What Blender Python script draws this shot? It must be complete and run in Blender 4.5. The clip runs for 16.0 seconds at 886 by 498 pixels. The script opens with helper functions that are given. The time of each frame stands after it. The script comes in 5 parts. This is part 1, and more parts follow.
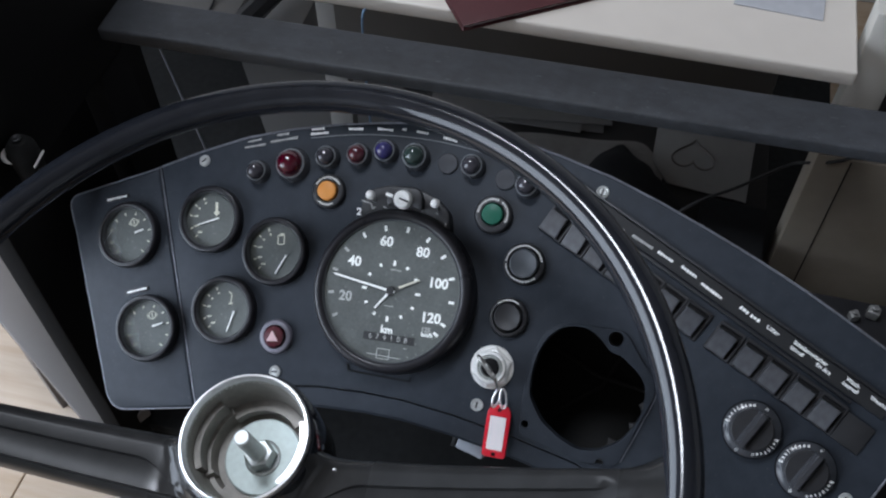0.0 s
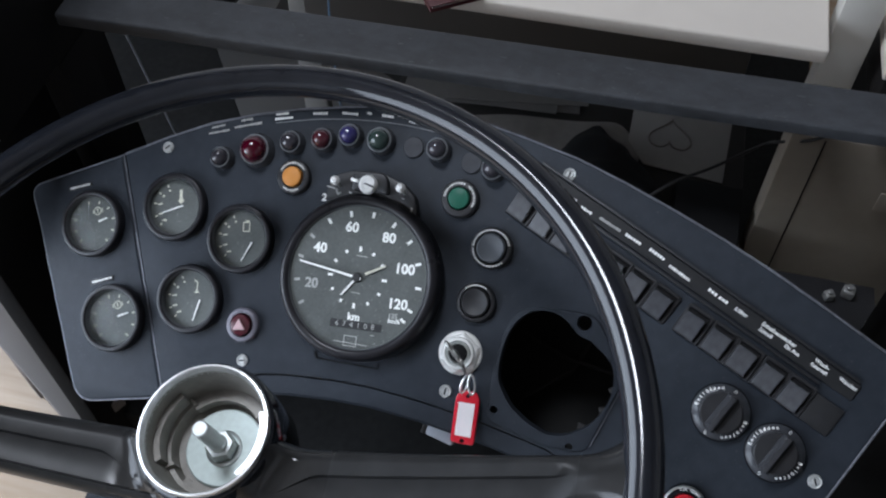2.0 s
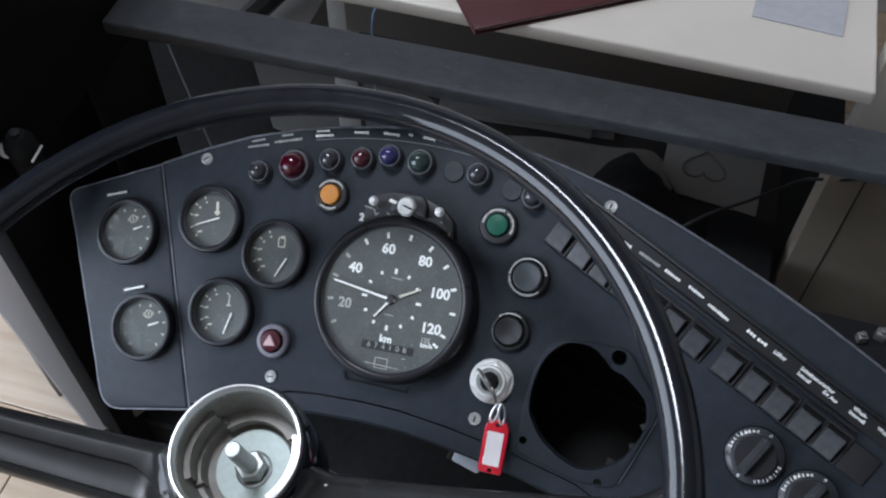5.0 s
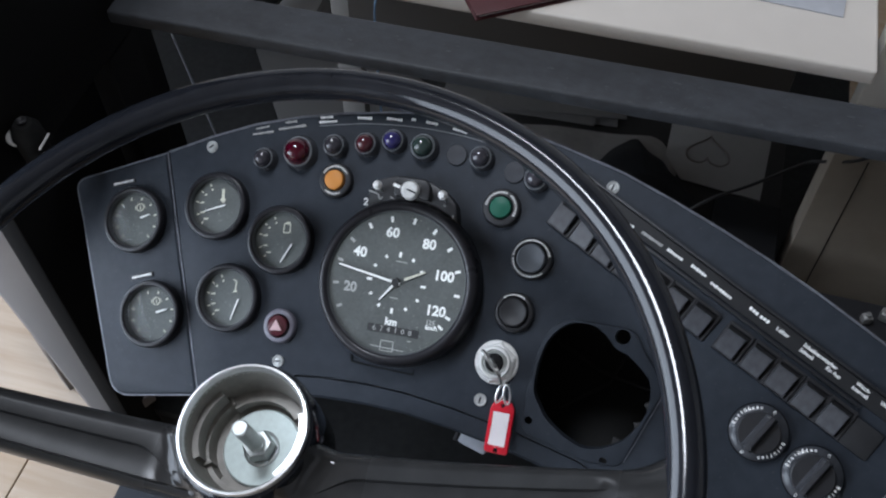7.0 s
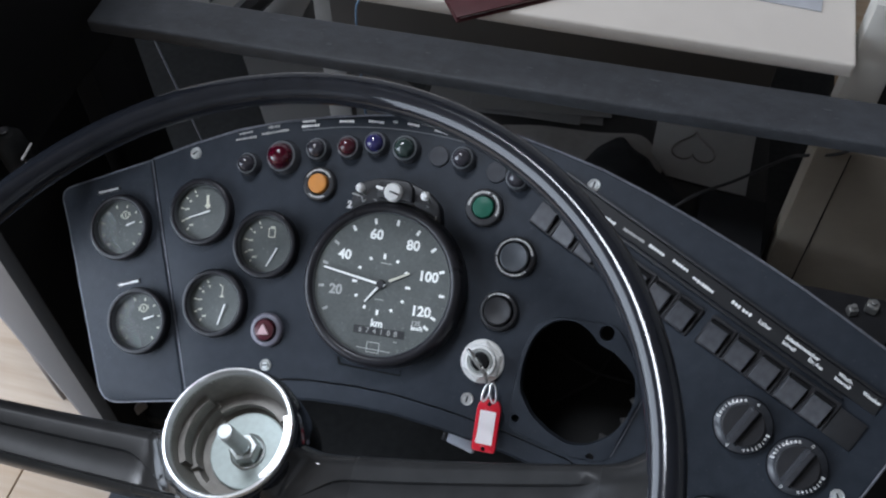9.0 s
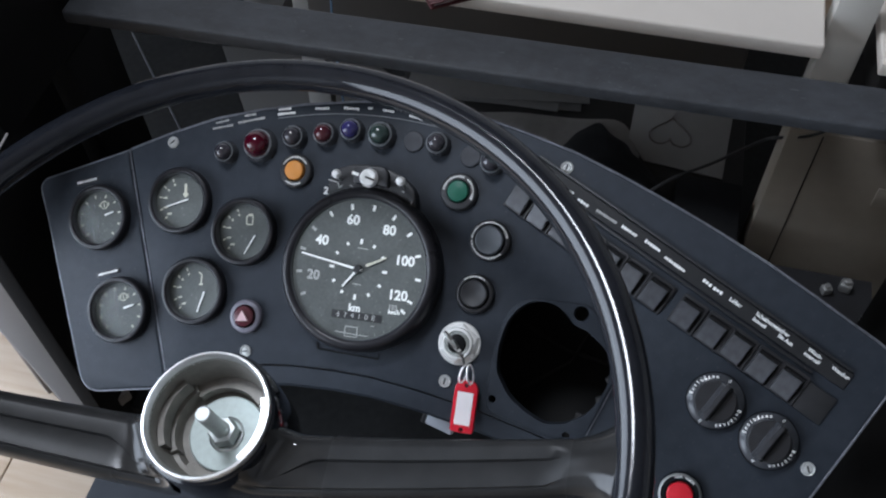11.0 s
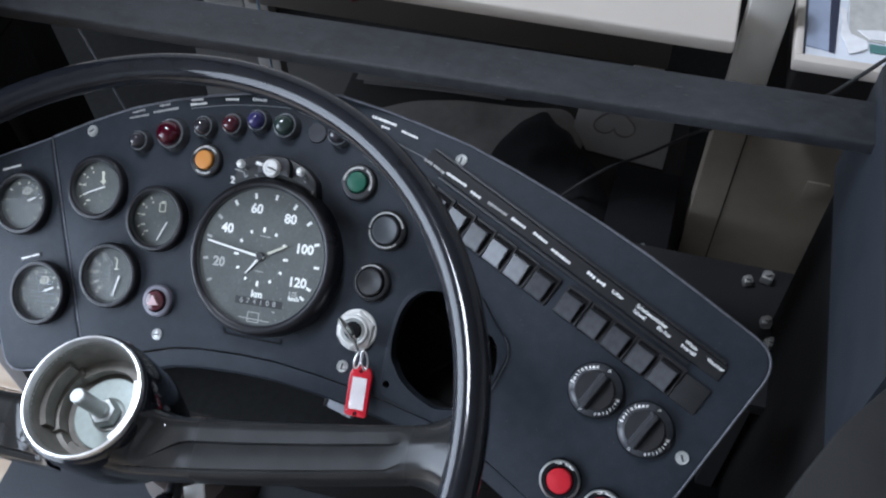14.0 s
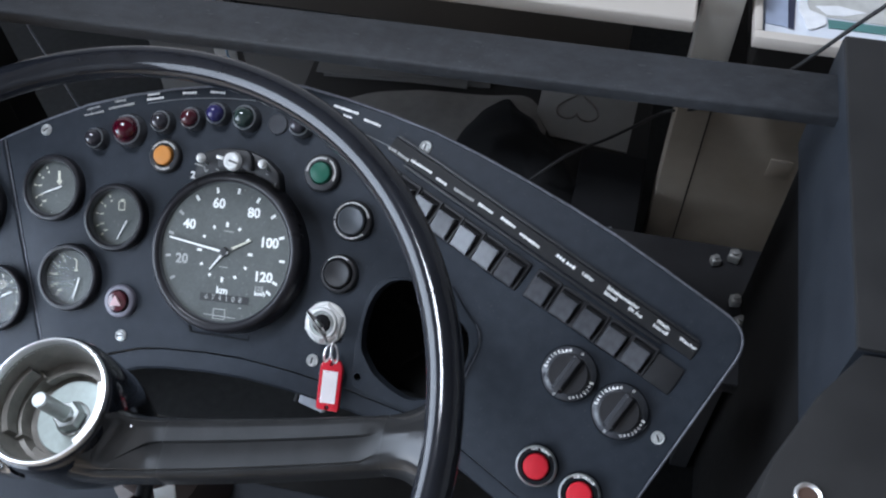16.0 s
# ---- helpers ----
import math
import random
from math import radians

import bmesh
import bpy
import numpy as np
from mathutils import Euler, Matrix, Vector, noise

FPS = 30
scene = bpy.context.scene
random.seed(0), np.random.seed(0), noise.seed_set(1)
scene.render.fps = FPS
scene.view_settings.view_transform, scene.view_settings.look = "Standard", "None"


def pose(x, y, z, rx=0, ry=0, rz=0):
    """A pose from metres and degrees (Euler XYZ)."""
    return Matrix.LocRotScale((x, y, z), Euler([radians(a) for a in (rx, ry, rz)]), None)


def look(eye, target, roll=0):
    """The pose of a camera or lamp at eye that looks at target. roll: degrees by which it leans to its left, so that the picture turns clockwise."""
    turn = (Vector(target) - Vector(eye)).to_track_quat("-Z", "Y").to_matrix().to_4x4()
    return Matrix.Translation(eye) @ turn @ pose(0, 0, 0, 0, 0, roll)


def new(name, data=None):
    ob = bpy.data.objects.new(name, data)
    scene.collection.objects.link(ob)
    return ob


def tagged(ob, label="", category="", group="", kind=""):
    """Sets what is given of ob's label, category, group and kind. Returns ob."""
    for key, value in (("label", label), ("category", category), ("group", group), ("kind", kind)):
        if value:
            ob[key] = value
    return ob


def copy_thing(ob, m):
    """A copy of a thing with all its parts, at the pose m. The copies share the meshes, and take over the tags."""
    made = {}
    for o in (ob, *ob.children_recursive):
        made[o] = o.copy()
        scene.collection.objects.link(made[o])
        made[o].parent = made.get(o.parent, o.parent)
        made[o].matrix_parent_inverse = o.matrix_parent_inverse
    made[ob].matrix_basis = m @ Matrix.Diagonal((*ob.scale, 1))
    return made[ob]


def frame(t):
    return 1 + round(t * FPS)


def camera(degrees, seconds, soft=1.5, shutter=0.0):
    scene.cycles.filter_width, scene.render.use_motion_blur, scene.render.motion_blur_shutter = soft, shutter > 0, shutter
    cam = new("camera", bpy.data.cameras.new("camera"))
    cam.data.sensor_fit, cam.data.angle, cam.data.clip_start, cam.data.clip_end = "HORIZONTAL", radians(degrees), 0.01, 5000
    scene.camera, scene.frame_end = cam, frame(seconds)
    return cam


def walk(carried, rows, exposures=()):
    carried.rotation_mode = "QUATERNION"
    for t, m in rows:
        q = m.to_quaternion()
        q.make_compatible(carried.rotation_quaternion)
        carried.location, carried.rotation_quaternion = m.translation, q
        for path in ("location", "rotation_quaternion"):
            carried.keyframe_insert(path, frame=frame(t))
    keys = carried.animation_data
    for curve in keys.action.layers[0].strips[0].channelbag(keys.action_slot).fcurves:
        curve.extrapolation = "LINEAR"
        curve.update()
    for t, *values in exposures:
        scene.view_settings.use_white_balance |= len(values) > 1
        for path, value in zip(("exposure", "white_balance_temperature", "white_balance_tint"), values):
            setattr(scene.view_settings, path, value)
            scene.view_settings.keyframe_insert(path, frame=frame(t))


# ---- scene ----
cam = camera(50.0, 16.0, soft=2.2)
PATH = [
    (0, (0.2444, -0.7997, -0.0048), (-0.2576, 1.1330, 0.1070), 7.86),
    (0.5, (0.2453, -0.7954, 0.0026), (-0.2376, 1.1431, 0.0966), 8.83),
    (1, (0.2627, -0.7922, -0.0004), (-0.2037, 1.1508, 0.0842), 6.92),
    (1.5, (0.2648, -0.7858, -0.0011), (-0.2227, 1.1527, 0.0657), 6.97),
    (2, (0.2623, -0.7851, 0.0005), (-0.2188, 1.1546, 0.0784), 7.08),
    (2.5, (0.2560, -0.7833, -0.0003), (-0.2373, 1.1532, 0.0802), 8.04),
    (3, (0.2577, -0.7887, -0.0010), (-0.2283, 1.1483, 0.1071), 8.23),
    (3.5, (0.2573, -0.7867, 0.0026), (-0.2331, 1.1494, 0.1079), 8.34),
    (4, (0.2599, -0.7846, 0.0062), (-0.2195, 1.1542, 0.1118), 7.87),
    (4.5, (0.2464, -0.7809, 0.0069), (-0.2527, 1.1535, 0.1009), 9.37),
    (4.7, (0.2403, -0.7838, 0.0105), (-0.2667, 1.1487, 0.1035), 9.81),
    (6.8, (0.2425, -0.7928, 0.0040), (-0.2817, 1.1351, 0.0971), 9.99),
    (7, (0.2475, -0.7892, -0.0009), (-0.2794, 1.1382, 0.0848), 9.21),
    (7.5, (0.2529, -0.7851, 0.0012), (-0.2757, 1.1427, 0.0635), 8.67),
    (8, (0.2591, -0.7845, -0.0005), (-0.2608, 1.1454, 0.0711), 7.80),
    (8.5, (0.2527, -0.7854, 0.0021), (-0.2854, 1.1390, 0.0867), 8.18),
    (9, (0.2594, -0.7905, -0.0016), (-0.2617, 1.1382, 0.0917), 7.97),
    (9.2, (0.2663, -0.7975, -0.0024), (-0.2323, 1.1362, 0.1072), 7.19),
    (11.3, (0.2766, -0.7951, -0.0108), (-0.2199, 1.1407, 0.0679), 7.04),
    (11.5, (0.2864, -0.7965, -0.0174), (-0.2089, 1.1395, 0.0650), 6.02),
    (12, (0.3130, -0.7979, -0.0193), (-0.1756, 1.1400, 0.0547), 5.19),
    (12.5, (0.3592, -0.7865, -0.0029), (-0.2039, 1.1323, 0.0286), 7.62),
    (13, (0.3901, -0.7860, 0.0065), (-0.2275, 1.1160, 0.0372), 10.17),
    (13.5, (0.3904, -0.7850, 0.0147), (-0.1922, 1.1280, 0.0431), 9.20),
    (14, (0.3840, -0.7893, 0.0134), (-0.1581, 1.1356, 0.0477), 7.81),
    (14.5, (0.3868, -0.7909, 0.0097), (-0.1293, 1.1408, 0.0528), 6.79),
    (15, (0.3907, -0.7923, 0.0078), (-0.0878, 1.1480, 0.0870), 5.91),
    (15.5, (0.3815, -0.7877, 0.0099), (-0.0940, 1.1534, 0.0859), 6.25),
    (16, (0.3811, -0.7794, 0.0071), (-0.0920, 1.1635, 0.0401), 5.74),
]
P = Matrix.Translation((0, 0, 0.70)) @ Matrix.Rotation(radians(-56), 4, 'X') @ Matrix.Rotation(radians(-3.7), 4, 'Y') @ Matrix.Rotation(radians(-5.8), 4, 'Z')
walk(cam, [(t, P @ look(eye, target, roll)) for t, eye, target, roll in PATH],
     [(0, 0.05, 6500, 11), (9, 0.05, 6500, 11), (12.5, 0.16, 6400, 11), (14, 0.26, 6300, 11), (15.2, 0.28, 6300, 11), (16, 0.36, 6300, 11)])
# the dashboard's own axes: u to the right, v up the panel, w out of it
D = P @ Matrix.Rotation(radians(90), 4, 'X')

# ---- world and light ----
world = bpy.data.worlds.new("sky")
scene.world = world
world.use_nodes = True
wn = world.node_tree.nodes
sky = wn.new("ShaderNodeTexSky")
sky.sky_type, sky.sun_disc = 'NISHITA', False
sky.sun_elevation, sky.sun_rotation = radians(35), radians(200)
world.node_tree.links.new(sky.outputs[0], wn["Background"].inputs[0])
wn["Background"].inputs[1].default_value = 0.1
scene.view_settings.exposure = 0.0


def area(name, m, sx, sy, power, colour):
    la = bpy.data.lights.new(name, 'AREA')
    la.shape, la.size, la.size_y, la.energy, la.color = 'RECTANGLE', sx, sy, power, colour
    ob = new(name, la)
    ob.matrix_world = m
    return ob


# the roof window over the cockpit: centre x, y, width along x, along y
ROOF_WINDOW = (-0.47, 0.09, 0.44, 0.30)
area("roof_window_light", pose(ROOF_WINDOW[0], ROOF_WINDOW[1], 2.53), ROOF_WINDOW[2], ROOF_WINDOW[3], 22, (0.82, 0.89, 1.0))
area("window_light", pose(-2.08, -1.45, 1.46, 0, -90, 0), 1.95, 3.4, 168, (0.735, 0.845, 1.0))


# ---- materials ----
MATS = {}


def mat(name, colour, rough=0.5, metal=0.0, var=0.12, scale=40.0, bump=0.0, bscale=300.0, stretch=None, coat=0.0, trans=0.0, ior=1.45, spec=0.5, dust=0.0):
    if name in MATS:
        return MATS[name]
    m = bpy.data.materials.new(name)
    m.use_nodes = True
    t = m.node_tree
    n, l = t.nodes, t.links
    b = n["Principled BSDF"]
    b.inputs["Roughness"].default_value = rough
    b.inputs["Metallic"].default_value = metal
    b.inputs["Coat Weight"].default_value = coat
    b.inputs["Coat Roughness"].default_value = 0.1
    b.inputs["Transmission Weight"].default_value = trans
    b.inputs["IOR"].default_value = ior
    b.inputs["Specular IOR Level"].default_value = spec
    co = n.new("ShaderNodeTexCoord")
    mp = n.new("ShaderNodeMapping")
    l.new(co.outputs["Object"], mp.inputs[0])
    if stretch:
        mp.inputs["Scale"].default_value = stretch
    big = n.new("ShaderNodeTexNoise")
    big.inputs["Scale"].default_value, big.inputs["Detail"].default_value = scale * 0.2, 4
    fine = n.new("ShaderNodeTexNoise")
    fine.inputs["Scale"].default_value, fine.inputs["Detail"].default_value = scale * 2.5, 6
    l.new(mp.outputs[0], big.inputs[0])
    l.new(mp.outputs[0], fine.inputs[0])
    add = n.new("ShaderNodeMath")
    add.operation = 'ADD'
    l.new(big.outputs[0], add.inputs[0])
    l.new(fine.outputs[0], add.inputs[1])
    ramp = n.new("ShaderNodeMapRange")
    ramp.inputs[1].default_value, ramp.inputs[2].default_value = 0.6, 1.4
    ramp.inputs[3].default_value, ramp.inputs[4].default_value = 1 - var, 1 + var
    l.new(add.outputs[0], ramp.inputs[0])
    mix = n.new("ShaderNodeMix")
    mix.data_type, mix.blend_type = 'RGBA', 'MULTIPLY'
    mix.inputs[0].default_value = 1.0
    mix.inputs[6].default_value = (*colour, 1)
    l.new(ramp.outputs[0], mix.inputs[7])
    if dust:
        sp = n.new("ShaderNodeTexNoise")
        sp.inputs["Scale"].default_value, sp.inputs["Detail"].default_value = 420, 1
        l.new(co.outputs["Object"], sp.inputs[0])
        pt = n.new("ShaderNodeTexNoise")
        pt.inputs["Scale"].default_value, pt.inputs["Detail"].default_value = 14, 3
        l.new(co.outputs["Object"], pt.inputs[0])
        sm = n.new("ShaderNodeMath")
        sm.operation = 'MULTIPLY_ADD'
        l.new(pt.outputs[0], sm.inputs[0])
        sm.inputs[1].default_value = 0.25
        l.new(sp.outputs[0], sm.inputs[2])
        th = n.new("ShaderNodeMapRange")
        th.inputs[1].default_value, th.inputs[2].default_value = 0.83, 0.93
        th.inputs[3].default_value, th.inputs[4].default_value = 0.0, dust
        l.new(sm.outputs[0], th.inputs[0])
        dm = n.new("ShaderNodeMix")
        dm.data_type = 'RGBA'
        dm.inputs[7].default_value = (0.3, 0.3, 0.29, 1)
        l.new(th.outputs[0], dm.inputs[0])
        l.new(mix.outputs[2], dm.inputs[6])
        l.new(dm.outputs[2], b.inputs["Base Color"])
    else:
        l.new(mix.outputs[2], b.inputs["Base Color"])
    rr = n.new("ShaderNodeMapRange")
    rr.inputs[1].default_value, rr.inputs[2].default_value = 0.6, 1.4
    rr.inputs[3].default_value, rr.inputs[4].default_value = max(0.02, rough * 0.85), min(1, rough * 1.15)
    l.new(add.outputs[0], rr.inputs[0])
    l.new(rr.outputs[0], b.inputs["Roughness"])
    if bump:
        bn = n.new("ShaderNodeTexNoise")
        bn.inputs["Scale"].default_value, bn.inputs["Detail"].default_value = bscale, 3
        l.new(mp.outputs[0], bn.inputs[0])
        bp = n.new("ShaderNodeBump")
        bp.inputs["Strength"].default_value, bp.inputs["Distance"].default_value = bump, 0.001
        l.new(bn.outputs[0], bp.inputs["Height"])
        l.new(bp.outputs[0], b.inputs["Normal"])
    MATS[name] = m
    return m


def glass_mat(name, tint=(1, 1, 1), rough=0.02, ior=1.45):
    m = bpy.data.materials.new(name)
    m.use_nodes = True
    n, l = m.node_tree.nodes, m.node_tree.links
    n.remove(n["Principled BSDF"])
    tr, gl, fr, mx = n.new("ShaderNodeBsdfTransparent"), n.new("ShaderNodeBsdfGlossy"), n.new("ShaderNodeFresnel"), n.new("ShaderNodeMixShader")
    tr.inputs[0].default_value = (*tint, 1)
    gl.inputs["Roughness"].default_value = rough
    fr.inputs[0].default_value = ior
    l.new(fr.outputs[0], mx.inputs[0])
    l.new(tr.outputs[0], mx.inputs[1])
    l.new(gl.outputs[0], mx.inputs[2])
    l.new(mx.outputs[0], n["Material Output"].inputs[0])
    return m


def worn_along(m, hub, rim, dull, shiny):
    """Handled plastic: dull along the spokes, polished at the hub and towards the rim."""
    n, l = m.node_tree.nodes, m.node_tree.links
    b = n["Principled BSDF"]
    co, sp, ab, most = n.new("ShaderNodeTexCoord"), n.new("ShaderNodeSeparateXYZ"), n.new("ShaderNodeMath"), n.new("ShaderNodeMath")
    ab.operation, most.operation = 'ABSOLUTE', 'MAXIMUM'
    l.new(co.outputs["Object"], sp.inputs[0])
    l.new(sp.outputs["X"], ab.inputs[0])
    for k, (start, stop, a, c) in enumerate(((hub[0], hub[1], 1.0, 0.0), (rim[0], rim[1], 0.0, 1.0))):
        mr = n.new("ShaderNodeMapRange")
        mr.interpolation_type = 'SMOOTHSTEP'
        mr.inputs[1].default_value, mr.inputs[2].default_value = start, stop
        mr.inputs[3].default_value, mr.inputs[4].default_value = a, c
        l.new(ab.outputs[0], mr.inputs[0])
        l.new(mr.outputs[0], most.inputs[k])
    for name, a, c in (("Roughness", dull[0], shiny[0]), ("Specular IOR Level", dull[1], shiny[1])):
        mr = n.new("ShaderNodeMapRange")
        mr.inputs[3].default_value, mr.inputs[4].default_value = a, c
        l.new(most.outputs[0], mr.inputs[0])
        l.new(mr.outputs[0], b.inputs[name])


PANEL = mat("black_textured_paint", (0.0245, 0.029, 0.0365), 0.5, var=0.25, scale=34, bump=0.2, bscale=1100, spec=0.16, dust=0.09)
PANEL_EDGE = mat("worn_panel_edge", (0.036, 0.038, 0.044), 0.35, var=0.3, scale=60)
COLLAR = mat("dark_grey_lamp_collar", (0.045, 0.047, 0.052), 0.22, var=0.2)
BEZEL = mat("black_gloss_bezel", (0.0145, 0.0140, 0.0165), 0.30, var=0.2, scale=30, bump=0.03, bscale=200, spec=0.32)
BLACK = mat("black_plastic", (0.018, 0.018, 0.02), 0.45, var=0.2, bump=0.1, bscale=800)
GLOSS = mat("gloss_black_plastic", (0.010, 0.011, 0.014), 0.09, var=0.25, scale=25, bump=0.015, bscale=60, spec=0.42)
SPOKE = mat("worn_black_spoke", (0.019, 0.0188, 0.0188), 0.3, var=0.35, scale=25, bump=0.04, bscale=300)
worn_along(SPOKE, (0.062, 0.082), (0.222, 0.262), (0.34, 0.13), (0.09, 0.38))
TRIM = mat("grey_inner_trim", (0.09, 0.094, 0.10), 0.45, var=0.2, spec=0.3)
NICKEL = mat("pale_nickel_plate", (0.86, 0.86, 0.84), 0.32, 0.35, var=0.1, scale=80)
DEEP = mat("dark_cavity", (0.018, 0.018, 0.019), 0.9, spec=0.05)
CHROME = mat("chrome", (0.90, 0.90, 0.90), 0.38, 1.0, var=0.1, scale=80)
STEEL = mat("zinc_plated_steel", (0.44, 0.46, 0.45), 0.45, 1.0, var=0.18, scale=120, bump=0.1)
SCREWM = mat("dull_zinc_screw", (0.55, 0.56, 0.55), 0.42, 0.5, var=0.3, scale=300, bump=0.3)
ZINC = mat("pale_passivated_zinc", (0.50, 0.57, 0.55), 0.5, 0.2, var=0.15, scale=90)
CUP = mat("dull_cast_metal", (0.19, 0.178, 0.16), 0.45, 0.3, var=0.3, scale=50, bump=0.2, bscale=400)
DIAL = mat("dial_black", (0.078, 0.084, 0.081), 0.6, var=0.3, scale=180, dust=0.5)
PRINT = mat("white_print", (0.84, 0.84, 0.82), 0.5, var=0.1, scale=200)
# duller print: faded labels, and dial marks dimmed for the glass reflection
FADED_HAZED = mat("faded_hazed_print", (0.36, 0.36, 0.35), 0.55, var=0.25, scale=300)
CREAM = mat("cream_print", (0.62, 0.6, 0.5), 0.5)
WHITE = mat("white_plastic", (0.88, 0.88, 0.86), 0.35)
RED = mat("red_plastic", (0.62, 0.02, 0.035), 0.35, var=0.12)
TAG = mat("red_tag_plastic", (0.55, 0.015, 0.03), 0.25, var=0.15, coat=0.3)
AMBER = mat("amber_plastic", (0.55, 0.22, 0.045), 0.45, var=0.1)
GREEN = mat("green_plastic", (0.012, 0.09, 0.058), 0.3, var=0.1)
GREY = mat("grey_plastic", (0.075, 0.082, 0.092), 0.4, var=0.1)
KEYCAP = mat("grey_switch_key", (0.058, 0.060, 0.066), 0.2, var=0.4, scale=50, spec=0.6)
RING = mat("grey_bezel_ring", (0.16, 0.17, 0.18), 0.35, var=0.15)
STRIP = mat("label_strip_film", (0.022, 0.022, 0.023), 0.55, var=0.15, spec=0.15)
LENS_RED = mat("red_lens", (0.055, 0.002, 0.010), 0.12, coat=0.5)
LENS_MAROON = mat("maroon_lens", (0.06, 0.012, 0.018), 0.14, coat=0.5)
LENS_BLUE = mat("blue_lens", (0.028, 0.025, 0.1), 0.12, coat=0.5)
LENS_GREEN = mat("green_lens", (0.026, 0.042, 0.038), 0.14, coat=0.5)
LENS_SMOKE = mat("smoke_lens", (0.035, 0.033, 0.04), 0.14, coat=0.5)
GLASS = glass_mat("window_glass", (0.97, 0.97, 0.97), 0.02)
DIALGLASS = glass_mat("gauge_glass", (0.97, 0.98, 0.97), 0.05, 1.16)
BEAM = mat("dark_weathered_wood", (0.027, 0.029, 0.033), 0.6, var=0.6, scale=42, bump=0.5, bscale=140, stretch=(0.7, 1.1, 1.1), dust=0.1)
CHEEK = mat("dark_painted_board", (0.020, 0.0235, 0.0295), 0.5, var=0.2, scale=14, bump=0.15, bscale=300, spec=0.35)
DESK = mat("cream_white_laminate", (0.64, 0.585, 0.525), 0.4, var=0.04, scale=10)
DESK_LEG = mat("grey_painted_leg", (0.46, 0.44, 0.40), 0.5, var=0.08, scale=10)
CARD = mat("beige_cardboard", (0.27, 0.232, 0.19), 0.8, var=0.1, scale=20, bump=0.1, bscale=200, stretch=(1, 4, 1))
PAPER = mat("old_paper", (0.55, 0.53, 0.51), 0.8, var=0.08)
WALL = mat("painted_plaster", (0.42, 0.41, 0.40), 0.9, var=0.05, scale=6, bump=0.1)
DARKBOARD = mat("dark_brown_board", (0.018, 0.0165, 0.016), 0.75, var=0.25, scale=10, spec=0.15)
BROWN = mat("grey_brown_board", (0.115, 0.102, 0.094), 0.55, var=0.08, scale=12)
CLOTH = mat("black_cloth", (0.014, 0.014, 0.015), 0.95, spec=0.05, bump=0.6, bscale=500)
# cloth colour lowered for the shade behind the beam
GREYCLOTH = mat("shaded_grey_cloth", (0.145, 0.137, 0.13), 0.95, var=0.2, scale=30, bump=0.4, bscale=400)
RUBBER = mat("black_rubber", (0.012, 0.012, 0.013), 0.6)

# ---- mesh helpers ----


def link(name, bm, m, parent=None, label="", smooth=35):
    me = bpy.data.meshes.new(name)
    bmesh.ops.recalc_face_normals(bm, faces=bm.faces)
    bm.to_mesh(me)
    bm.free()
    me.materials.append(m)
    if smooth:
        for p in me.polygons:
            p.use_smooth = True
        me.set_sharp_from_angle(angle=radians(smooth))
    ob = new(name, me)
    if parent:
        ob.parent = parent
    if label:
        ob["label"] = label
    return ob


def part(name, bm, m, parent, label="", at=None, smooth=35):
    ob = link(name, bm, m, parent, label, smooth)
    if at is not None:
        ob.matrix_basis = at
    return ob


def thing(name, m, label, category, group="", kind=""):
    ob = new(name)
    ob.empty_display_size = 0.02
    ob.matrix_world = m
    return tagged(ob, label, category, group, kind)


def lathe(profile, seg=40, bm=None, m=None):
    """Profile of (radius, height) turned about z."""
    bm = bm or bmesh.new()
    rings = []
    for r, h in profile:
        if r < 1e-6:
            rings.append([bm.verts.new((0, 0, h))])
        else:
            rings.append([bm.verts.new((r * math.cos(2 * math.pi * k / seg), r * math.sin(2 * math.pi * k / seg), h)) for k in range(seg)])
    for a, b in zip(rings, rings[1:]):
        for k in range(seg):
            j = (k + 1) % seg
            if len(a) == 1 and len(b) == 1:
                continue
            if len(a) == 1:
                bm.faces.new((a[0], b[k], b[j]))
            elif len(b) == 1:
                bm.faces.new((a[k], b[0], a[j]))
            else:
                bm.faces.new((a[k], b[k], b[j], a[j]))
    if m is not None:
        for ring in rings:
            for v in ring:
                v.co = m @ v.co
    return bm


def box(sx, sy, sz, bevel=0.0, m=None, bm=None, seg=2):
    """A box centred in x and y, standing on z = 0."""
    own = bmesh.new()
    bmesh.ops.create_cube(own, size=1)
    for v in own.verts:
        v.co = Vector((v.co.x * sx, v.co.y * sy, (v.co.z + 0.5) * sz))
    if bevel:
        bmesh.ops.bevel(own, geom=own.edges[:], offset=bevel, segments=seg, affect='EDGES', profile=0.5)
    return merge(own, m, bm)


def merge(own, m=None, bm=None):
    if m is not None:
        own.transform(m)
    if bm is None:
        return own
    me = bpy.data.meshes.new("tmp")
    own.to_mesh(me)
    own.free()
    bm.from_mesh(me)
    bpy.data.meshes.remove(me)
    return bm


def inset_loop(pts, d):
    """The closed outline pts (anticlockwise), moved inwards by d."""
    out = []
    for i, p in enumerate(pts):
        a, b = Vector(pts[i - 1]), Vector(pts[(i + 1) % len(pts)])
        p = Vector(p)
        e1, e2 = (p - a).normalized(), (b - p).normalized()
        n = Vector((-(e1.y + e2.y), e1.x + e2.x))
        n.normalize()
        k = max(0.4, n.dot(Vector((-e1.y, e1.x))))
        out.append(tuple(p + n * d / k))
    return out


